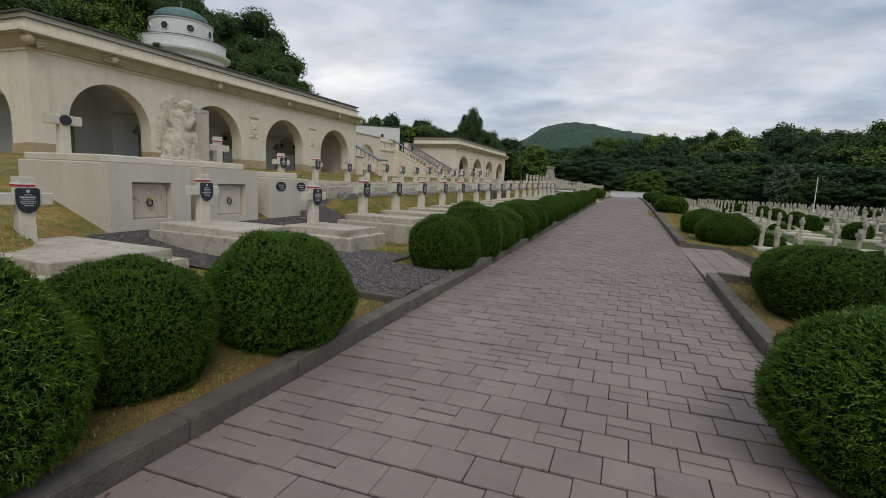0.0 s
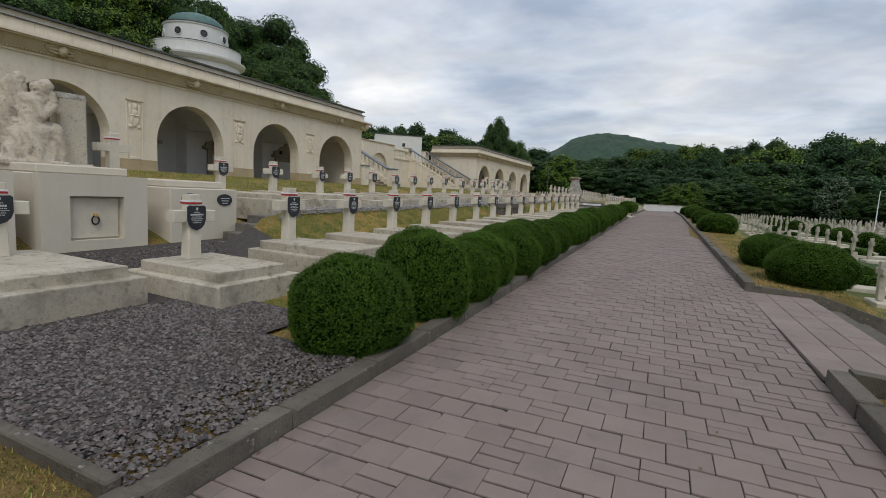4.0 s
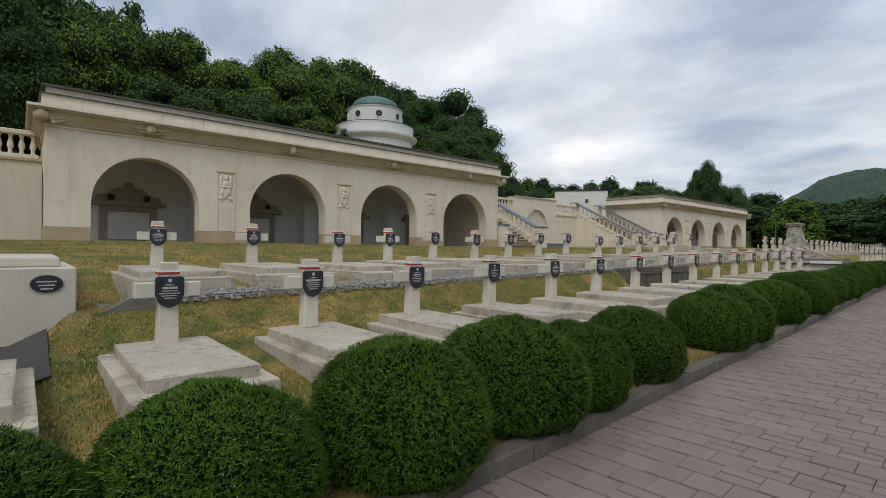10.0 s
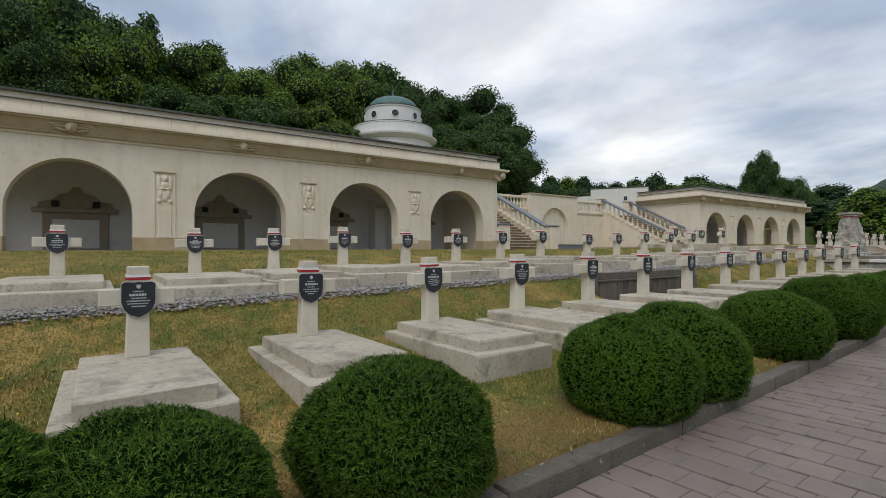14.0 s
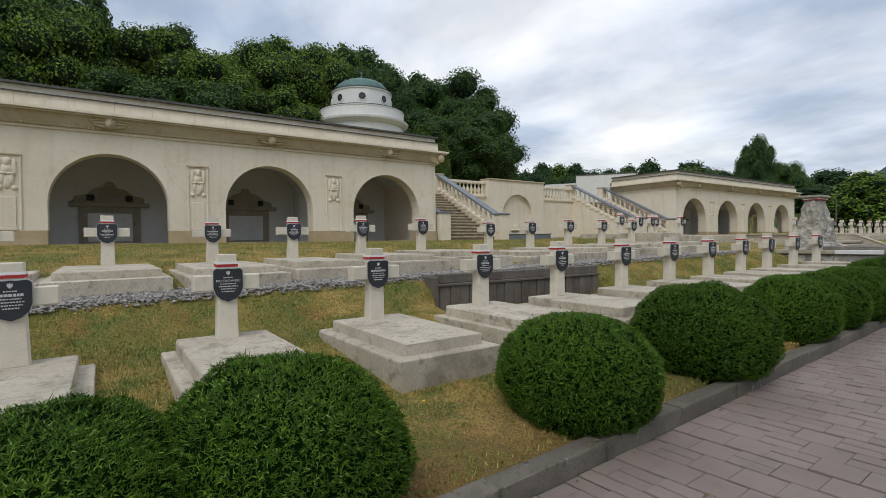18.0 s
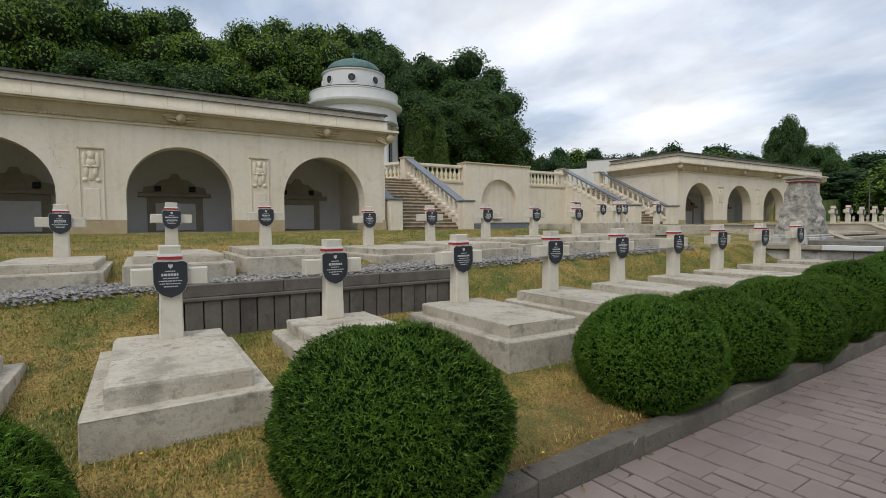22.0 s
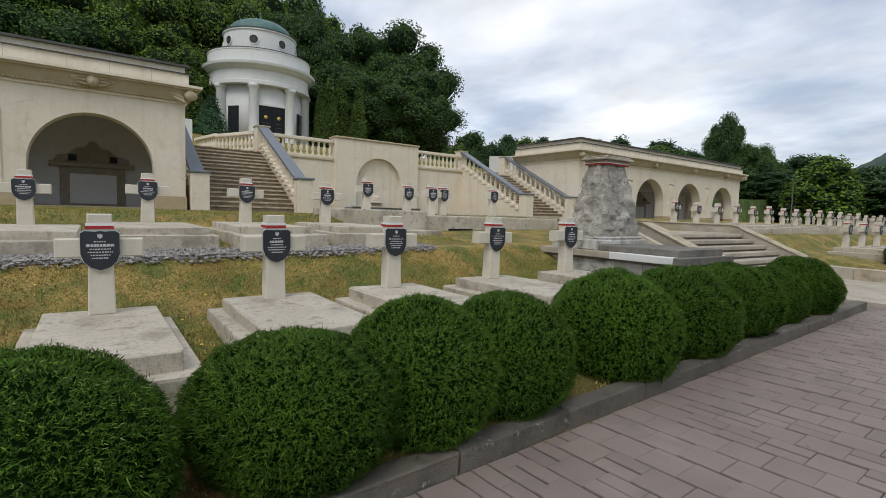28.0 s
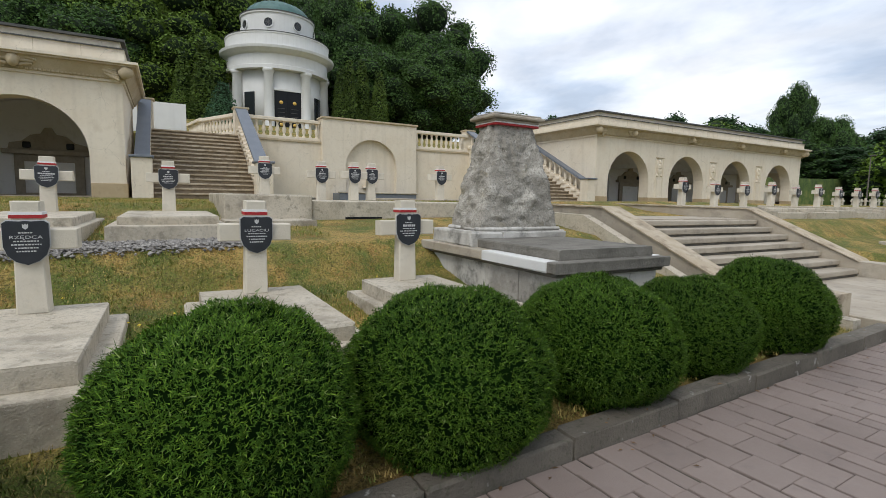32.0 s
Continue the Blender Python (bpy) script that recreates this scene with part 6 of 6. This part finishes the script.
# ---- valley graves on the other side ----
def valley():
    g = random.Random(21)
    small = cross_mesh(0.78, 0.42, 0.12, 0.11, 0.66, 0.14)
    small.materials.append(VCROSS)
    slab = mesh_of(bbox(-0.85, 0.6, -0.36, 0.36, -0.25, 0.11, 0.02))
    slab.materials.append(VCROSS)
    first = True
    far_v, far_f = [], []
    dark_v, dark_f = [], []
    n = 0
    for row in range(26):
        x = 6.8 + row * 2.6
        for k in range(44):
            y = 6.5 + k * 1.95 + (row % 2) * 0.4
            if k % 9 == 8 or y > 13 + 70 * min(1, (row + 3) / 5):
                continue
            z = ground_z(x, y)
            near = row < 5 and y < 40
            if near:
                th = thing("valley_grave", "small pale concrete cross on a low slab", "grave", "valley side graves", at=(x, y, z))
                link("slab", slab, None, th)
                c = link("cross", small, None, th)
                c.location = (-0.7, 0, 0.13)
                c.rotation_euler = (0, radians(g.uniform(-2, 2)), radians(g.uniform(-4, 4)))
                n += 1
            else:
                if row > 6:
                    i = len(dark_v)
                    dark_v += [(x - 0.63, y + sy, z + sz) for sy, sz in ((-0.14, 0.55), (0.14, 0.55), (0.14, 0.85), (-0.14, 0.85))]
                    dark_v += [(x - 0.60, y + sy, z + sz) for sy, sz in ((-0.14, 0.55), (0.14, 0.55), (0.14, 0.85), (-0.14, 0.85))]
                    dark_f += [(i + 4, i + 5, i + 6, i + 7), (i, i + 3, i + 2, i + 1), (i, i + 1, i + 5, i + 4), (i + 2, i + 3, i + 7, i + 6), (i, i + 4, i + 7, i + 3), (i + 1, i + 2, i + 6, i + 5)]
                for me, dx, dz in ((small, -0.7, 0.13), (slab, 0, 0)):
                    i = len(far_v)
                    far_v += [(v.co.x + x + dx, v.co.y + y, v.co.z + z + dz) for v in me.vertices]
                    far_f += [tuple(i + q for q in p.vertices) for p in me.polygons]
    tagged(raw("valley_crosses", far_v, far_f, VCROSS), "rows of small pale concrete crosses far down the valley side", "graves", kind="stuff")
    tagged(raw("valley_shields", dark_v, dark_f, SLATE), "black shield plates on the far valley crosses", "plates", kind="stuff")
    # far rows beyond the mirrored pavilion
    far_v, far_f = [], []
    for row in range(7):
        x = -4.5 - row * 2.0
        for k in range(26):
            y = 74 + k * 1.6
            z = ground_z(x, y)
            i = len(far_v)
            far_v += [(v.co.x + x, v.co.y + y, v.co.z + z) for v in small.vertices]
            far_f += [tuple(i + q for q in p.vertices) for p in small.polygons]
    tagged(raw("far_crosses", far_v, far_f, VCROSS), "rows of small pale crosses beyond the far pavilion", "graves", kind="stuff")
    th = thing("end_wall", "low white wall closing the path", "wall", at=(-1.5, 0, climb(50)))
    part("panel", bbox(-0.6, 4.7, 76, 76.4, -0.2, 0.85, 0.02), WHITE, th)
    part("coping", bbox(-0.65, 4.75, 75.92, 76.48, 0.85, 0.91, 0.02), SLAB, th)
    th = thing("lamp_post", "thin grey lamp post before the woods", "lamp post", at=(-17.5, 84, ground_z(-17.5, 84)))
    part("pole", lathe([(0.07, 0), (0.05, 2.5), (0.035, 4.4)], 8), BOARD, th)
    part("lamp_head", bbox(-0.07, 0.35, -0.07, 0.07, 4.36, 4.46, 0.02), BOARD, th)
    th = thing("utility_mast", "dark metal mast with a crossarm behind the pavilion", "mast", at=(-42, 118, ground_z(-42, 118)))
    part("pole", lathe([(0.16, -1), (0.09, 8), (0.05, 12.0)], 8), ROOF, th)
    part("crossarm", bbox(-0.05, 2.3, -0.04, 0.04, 10.6, 10.67, 0.01), ROOF, th)
    part("brace", prism_y([(0.04, 11.9), (2.3, 10.69), (2.3, 10.64), (0.04, 11.84)], -0.03, 0.03), ROOF, th)
    th = thing("flag_pole", "thin white metal pole", "pole", at=(20.4, 67.5, ground_z(20.4, 67.5)))
    part("pole", lathe([(0.06, 0), (0.05, 2), (0.035, 4.0)], 10), WHITE, th)
    part("foot", lathe([(0.3, 0), (0.3, 0.15), (0.1, 0.2)], 10), SLAB, th)


valley()


# ---- trees ----
def tree_meshes(seed, leaf, shape="round", leaves=10000, size=0.25):
    """Trunk with limbs, and a crown of leaf clumps; unit tree about 10 m high."""
    g = np.random.default_rng(seed)
    rg = random.Random(seed)
    bm = bmesh.new()
    def limb(p, q, r0, r1, n=6):
        d = (q - p)
        t = d.orthogonal().normalized()
        b = d.cross(t).normalized()
        rows = [[bm.verts.new(c + (t * math.cos(6.283 * i / n) + b * math.sin(6.283 * i / n)) * r) for i in range(n)] for c, r in ((p, r0), ((p + q) / 2 + Vector((rg.uniform(-0.1, 0.1), rg.uniform(-0.1, 0.1), 0)), (r0 + r1) / 2), (q, r1))]
        for a, c in zip(rows[:-1], rows[1:]):
            for i in range(n):
                bm.faces.new((a[i], a[(i + 1) % n], c[(i + 1) % n], c[i]))
    limb(Vector((0, 0, -1)), Vector((0.1, 0.05, 4.5)), 0.3, 0.2)
    lobes = []
    if shape == "round":
        limb(Vector((0.1, 0.05, 4.3)), Vector((0, 0, 8.5)), 0.2, 0.05)
        for i in range(24):
            a = 2.4 * i + rg.uniform(-0.3, 0.3)
            h = 3.0 + 6.4 * i / 24
            rr = 2.75 * math.sin(math.pi * min(0.95, (h - 1.6) / 9.0)) + rg.uniform(-0.4, 0.3)
            c = Vector((rr * math.cos(a), rr * math.sin(a), h))
            lobes.append((c, rg.uniform(0.95, 1.6)))
            limb(Vector((0.08, 0.04, max(2.2, h - 1.8))), c, 0.1, 0.03, 5)
        lobes.append((Vector((0, 0, 6)), 2.4))
    elif shape == "full":
        limb(Vector((0.1, 0.05, 4.3)), Vector((0, 0, 8.5)), 0.2, 0.05)
        for i in range(30):
            a = 2.4 * i + rg.uniform(-0.3, 0.3)
            h = 0.6 + 8.7 * i / 30
            rr = 2.5 * math.sin(math.pi * min(0.95, (h + 2.2) / 12.2)) + rg.uniform(-0.5, 0.3)
            lobes.append((Vector((rr * math.cos(a), rr * math.sin(a), h)), rg.uniform(0.8, 1.5)))
        lobes.append((Vector((0, 0, 4)), 2.2))
    elif shape == "cone":
        for i in range(14):
            h = 0.8 + 9 * i / 14
            lobes.append((Vector((rg.uniform(-0.1, 0.1), rg.uniform(-0.1, 0.1), h)), 1.25 * (1 - h / 10.8) ** 0.75 + 0.12))
    else:
        for i in range(12):
            h = 1.0 + 8.4 * i / 12
            lobes.append((Vector((0, 0, h)), 2.6 * (1 - h / 10.5) + 0.3))
    wt = np.array([r * r for c, r in lobes])
    wt /= wt.sum()
    k = g.choice(len(lobes), size=leaves, p=wt)
    C = np.array([c for c, r in lobes])[k]
    R0 = np.array([r for c, r in lobes])[k]
    unit = lambda v: v / np.linalg.norm(v, axis=1)[:, None]
    dd = unit(g.normal(size=(leaves, 3)))
    low = (dd[:, 2] < -0.5) & (g.random(leaves) < 0.6)
    dd[low, 2] *= -0.5
    rad = R0 * (0.74 + 0.36 * g.random(leaves))
    P = C + dd * rad[:, None] * np.array([1, 1, 0.82 if shape == "round" else 1.0])
    s = (size * (0.55 + 0.8 * g.random(leaves)))[:, None]
    n = unit(dd + g.normal(size=(leaves, 3)) * 0.75 + np.array([0, 0, 0.2]))
    t = unit(np.cross(n, g.normal(size=(leaves, 3))))
    b = np.cross(n, t)
    V = np.stack([P - t * s * 0.5, P + b * s * 0.34 + n * s * 0.1, P + t * s * 0.55, P - b * s * 0.34 + n * s * 0.1], 1).reshape(-1, 3)
    verts, faces = V.tolist(), np.arange(len(V)).reshape(-1, 4).tolist()
    cr = bpy.data.meshes.new("crown")
    cr.from_pydata(verts, [], faces)
    cr.materials.append(leaf)
    # dark lumps close the gaps and paint the shade inside the crown
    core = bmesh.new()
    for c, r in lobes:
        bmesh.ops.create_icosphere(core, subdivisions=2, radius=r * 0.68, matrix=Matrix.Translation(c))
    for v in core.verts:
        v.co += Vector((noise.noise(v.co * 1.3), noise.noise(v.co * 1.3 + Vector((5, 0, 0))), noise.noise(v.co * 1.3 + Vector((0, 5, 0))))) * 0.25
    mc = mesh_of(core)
    mc.materials.append(LEAFSHADE)
    tr = mesh_of(bm, True)
    tr.materials.append(BARK)
    return tr, cr, mc


# very dark green for the shade deep in the crowns
LEAFSHADE = mat("crown_inner_shade", (0.012, 0.026, 0.008), 1.0, bump=0)


def forest():
    g = random.Random(77)
    A = [tree_meshes(i + 1, m, "round", 26000, 0.16) for i, m in enumerate((LEAF, LEAFDARK, LEAF, LEAFDARK))]
    B = [tree_meshes(i + 40, m, "round", 8000, 0.28) for i, m in enumerate((LEAFDARK, LEAF, LEAFDARK, LEAFDARK))]
    T = tree_meshes(6, THUJA, "cone", 6000, 0.22)
    S = tree_meshes(7, SPRUCE, "spruce", 6000, 0.24)
    F = tree_meshes(8, LEAFDARK, "spruce", 6000, 0.3)
    def plant(kit, x, y, h, w, label, group, z=None):
        th = thing("tree", label, "tree", group, at=(x, y, ground_z(x, y) if z is None else z))
        th.rotation_euler = (0, 0, g.uniform(0, 6.28))
        th.scale = (w, w, h / 10)
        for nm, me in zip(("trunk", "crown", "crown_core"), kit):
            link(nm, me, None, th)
    brow = [(40, 0.164), (47, 0.194), (48, 0.249), (50.5, 0.289), (54, 0.314), (59.3, 0.354), (63, 0.386), (68, 0.394), (75, 0.396), (78, 0.376), (82, 0.354), (84.6, 0.399), (91, 0.414), (96, 0.424), (130, 0.414)]
    def wood(kit, x, y, h, w, z):
        """A tree of the hill woods, no higher than the brow of the woods."""
        d = math.hypot(x - 1.8, y - 18)
        top = 1.6 + lerp(math.degrees(math.atan2(1.8 - x, y - 18)), brow) * d * g.uniform(0.92, 1.0)
        plant(kit, x, y, max(3.0, min(h, (top - z) / 1.03)), w, "tall broad-leaved tree with dense dark green crown", "woods behind the arcade", z)
    # woods on the hill behind the arcade
    for x, y, h, w, k in ((-50, 59.3, 11, 1.6, 1), (-49, 57, 10, 1.5, 3), (-50, 51, 10, 1.4, 1), (-53, 57, 10, 1.4, 3), (-50, 33, 10, 1.4, 2), (-49, 26, 9.5, 1.4, 1), (-48, 20, 9, 1.3, 3), (-58, 62.5, 19, 1.55, 1), (-54, 60, 17.5, 1.5, 3), (-58, 55, 19, 1.5, 1), (-57, 48, 18, 1.4, 3), (-60, 41, 20, 1.5, 2), (-58, 34, 19, 1.6, 0), (-54, 28, 17, 1.4, 0),
                          (-56, 22, 19, 1.6, 2), (-52, 15, 15, 1.3, 0), (-57, 9, 17, 1.4, 2), (-55, 2, 18, 1.5, 1), (-50, -5, 17, 1.4, 3), (-47, -12, 18, 1.5, 1), (-42, -19, 18, 1.5, 3), (-38, -28, 18, 1.5, 1),
                          (-30, -36, 18, 1.5, 3), (-20, -42, 17, 1.5, 1), (-46, 2, 14, 1.2, 3), (-42, -6, 13, 1.1, 1), (-37, -12, 13, 1.2, 3), (-46, 8, 13, 1.1, 1)):
        wood(A[k], x, y, h + 1.5, w * 1.05, ground_z(x, y) - 2.2)
    for i in range(46):
        x, y = g.uniform(-95, -62), g.uniform(-45, 62)
        wood(B[i % 4], x, y, g.uniform(17, 24), g.uniform(1.2, 1.6), ground_z(x, y) - 1)
    for x, y in ((-50, 12), (-53, 18), (-48, -2), (-60, 5), (-64, -8)):
        plant(F, x, y, g.uniform(15, 19), 1.3, "dark pointed conifer among leafy trees", "conifers in the woods")
    for x, y, h, w in ((-42, 34.8, 6.3, 0.88), (-43, 33.4, 5.6, 0.75), (-44, 47.2, 7.2, 0.8), (-45, 48.8, 7.6, 0.85), (-43.5, 46.2, 6.2, 0.7), (-44, 50.2, 6.6, 0.8)):
        plant(T, x, y, h, w, "narrow dark green columnar thuja", "thujas beside the chapel")
    plant(S, -40, 35.95, 4.5, 0.6, "small blue-green spruce beside the stairs", "spruce beside the stairs", 6.0)
    # woods closing the valley: rows rising one behind another
    V = [tree_meshes(20 + i, m, "full", 6500, 0.31) for i, m in enumerate((VALLEYLEAF, LEAFDARK, VALLEYLEAF, LEAFDARK, VALLEYLEAF))]
    LT = tree_meshes(30, LEAFLIGHT, "full", 6000, 0.34)
    SV = tree_meshes(31, SILVERLEAF, "full", 4500, 0.36)
    crest = [(-36, 0.118), (-24, 0.118), (-20, 0.121), (-16, 0.122), (-12, 0.120), (-4, 0.112), (1, 0.103), (5, 0.094), (11, 0.082), (14, 0.087), (20, 0.112), (30, 0.132), (44, 0.142)]
    for d, low, step in ((103, 0.50, 3.6), (112, 0.68, 4.0), (124, 0.86, 4.2), (138, 1.0, 4.4)):
        az = -36.0 + g.uniform(0, 1)
        while az < 44:
            dd = d + g.uniform(-4, 4)
            x, y = 2.2 - dd * math.sin(radians(az)), dd * math.cos(radians(az))
            z = ground_z(x, y) - 0.6
            top = 1.5 + lerp(az, crest) * low * dd * g.uniform(0.90, 1.06)
            kit = g.choice(V) if g.random() > 0.06 else B[1]
            plant(kit, x, y, (top - z) / 1.04, g.uniform(1.2, 1.75), "dark green tree in the valley woods", "valley woods", z)
            az += math.degrees(step / dd) * g.uniform(0.8, 1.25)
    for i in range(34):
        az = -36 + 2.05 * i + g.uniform(-0.6, 0.6)
        dd = 97 + g.uniform(-2, 2)
        x, y = 2.2 - dd * math.sin(radians(az)), dd * math.cos(radians(az))
        plant(g.choice(V), x, y, g.uniform(3.0, 5.2), g.uniform(0.9, 1.3), "low dark green shrub at the edge of the woods", "shrubs before the woods")
    plant(A[1], -36.3, 110, 18.0, 0.9, "tall broad-leaved tree behind the far pavilion", "trees round the valley", 0.5)
    plant(A[1], -57, 62.4, 19.6, 2.0, "great round broad-leaved tree at the end of the woods", "woods behind the arcade", 6.0)
    plant(A[3], -32.5, 112, 13.5, 0.95, "tall broad-leaved tree behind the far pavilion", "trees round the valley", 0.5)
    plant(LT, -17.2, 91, 7.2, 1.05, "light yellow-green tree in the valley", "trees round the valley")
    for x, y, h, w in ((3.5, 90, 4.6, 0.7), (1.2, 92, 4.0, 0.6)):
        plant(LT, x, y, h, w, "light yellow-green young tree in the valley", "trees round the valley")
    plant(SV, 22.5, 92, 6.4, 0.75, "grey-green willow-like tree at the edge of the woods", "trees round the valley")


forest()


# ---- white flat-roofed house behind the terrace ----
def white_house():
    th = thing("white_house", "white flat-roofed house behind the terrace", "house", at=(-43.5, 79, 0), rz=35)
    part("wall", bbox(-4, 4, -3, 3, 3.0, 10.6, 0.03), WHITE, th)
    part("lower_wing", bbox(-8.5, -4, -2.6, 2.6, 3.0, 9.6, 0.03), WHITE, th)
    part("roof_edge", bbox(-4.1, 4.1, -3.1, 3.1, 10.6, 10.72, 0.02), ROOF, th)
    w = part("window", bbox(0.6, 1.2, -3.06, -2.95, 8.7, 9.4, 0), WHITE, th)
    part("pane", bbox(0.66, 1.14, -3.075, -3.05, 8.76, 9.34, 0), GLASS, w)


white_house()


# ---- far hills ----
def hills():
    def ridge(name, label, d0, base, rows, m, depth, seed, rough=1.0):
        verts, faces = [], []
        n, k = 420, 26
        for j in range(k + 1):
            f = j / k
            for i in range(n + 1):
                az = -75 + 120 * i / n
                top = lerp(az, rows)
                p = Vector((i * 0.133, seed, j * 0.23))
                d = d0 + depth * f
                z = base + (top - base) * math.sin(f * math.pi * 0.5) * (1 + 0.02 * noise.noise(p)) + rough * (1.6 * noise.noise(p * 2.3) + 2.2 * abs(noise.noise(p * 6.1)) + 1.6 * noise.noise(p * 13)) * min(1, 3 * f)
                verts.append((-d * math.sin(radians(az)), 10 + d * math.cos(radians(az)), z))
        for j in range(k):
            for i in range(n):
                faces.append((j * (n + 1) + i, j * (n + 1) + i + 1, (j + 1) * (n + 1) + i + 1, (j + 1) * (n + 1) + i))
        struct(raw(name, verts, faces, m, smooth=True), label, "hill")
    ridge("backdrop_hill", "distant wooded conical hill", 420, -5, [(-75, 36), (-40, 34), (-20, 36), (-8, 46), (-2.8, 58), (1, 64), (5, 72), (7.5, 76), (9.5, 74), (11.6, 67), (13, 56), (14.7, 47), (18, 40), (25, 30), (45, 22)], HILL, 160, 3)
    ridge("backdrop_woods", "wooded valley slope", 190, -4, [(-75, 26), (-50, 24), (-30, 24), (-15, 22), (0, 20), (12, 16), (25, 14), (45, 12)], FARWOOD, 90, 9)


hills()


# ---- path paving, last ----
def paving():
    bed = bmesh.new()
    rows = [[bed.verts.new((x, y, z + climb(y))) for x, z in ((0.0, -0.14), (3.5, -0.14), (3.5, 0.061), (0.0, -0.009))] for y in (-8, 46, 76)]
    for a, b in zip(rows[:-1], rows[1:]):
        for i in range(4):
            bed.faces.new((a[i], a[(i + 1) % 4], b[(i + 1) % 4], b[i]))
    bmesh.ops.recalc_face_normals(bed, faces=bed.faces[:])
    bed = part("path_bed", bed, JOINT)
    bed.matrix_world = PATHLINE
    struct(bed, "dark jointing sand under the path pavers", "path bed")
    th = thing("path", "pinkish grey concrete block paving in mixed sizes", "pavement")
    th.matrix_world = PATHLINE
    tagged(th, kind="structure")
    g = random.Random(12)
    cache = {}
    def piece(l, w):
        key = (round(l, 3), round(w, 3))
        if key not in cache:
            me = mesh_of(bbox(-w / 2, w / 2, -l / 2, l / 2, -0.04, 0.0, 0.003))
            me.materials.append(PAVER)
            cache[key] = me
        return cache[key]
    far_v, far_f = [], []
    count = 0
    y, j = -3.0, 0
    S = 0.262
    while y < 75.5:
        x = -0.131 * (j % 2) - g.uniform(0, 0.012)
        while x < 3.5:
            a, b = max(0.004, x), min(3.496, x + S)
            if b - a > 0.04:
                cells = [(y, S)]
                if g.random() < 0.27:
                    cells = [(y, S / 2), (y + S / 2, S / 2)]
                for yy, hh in cells:
                    gap = 0.0125
                    W, Lh = round(b - a - 0.005, 3), hh - gap
                    cx, cyy = (a + b) / 2 + g.gauss(0, 0.001), yy + hh / 2
                    z = 0.02 * cx + g.gauss(0, 0.0018) + climb(cyy)
                    if 2.0 < cyy < 7.5 and 0.6 < cx < 3.3 and count < 300:
                        o = link("paver", piece(Lh, W), None, th)
                        o.location = (cx, cyy, z)
                        o.rotation_euler = (g.gauss(0, 0.003), g.gauss(0, 0.003), g.gauss(0, 0.003))
                        count += 1
                    else:
                        i = len(far_v)
                        e = 0.003
                        W2, L2 = W / 2, Lh / 2
                        far_v.extend([(cx + sx * (W2 - q), cyy + sy * (L2 - q), z + dz) for dz, q in ((-0.03, 0), (-0.004, 0), (0, e)) for sx, sy in ((-1, -1), (1, -1), (1, 1), (-1, 1))])
                        for k in range(4):
                            n2 = (k + 1) % 4
                            far_f.extend([(i + k, i + n2, i + 4 + n2, i + 4 + k), (i + 4 + k, i + 4 + n2, i + 8 + n2, i + 8 + k)])
                        far_f.append((i + 8, i + 9, i + 10, i + 11))
            x += S
        y += S
        j += 1
    ob = raw("paver_field", far_v, far_f, PAVER, th)
    tagged(ob, kind="stuff")


paving()
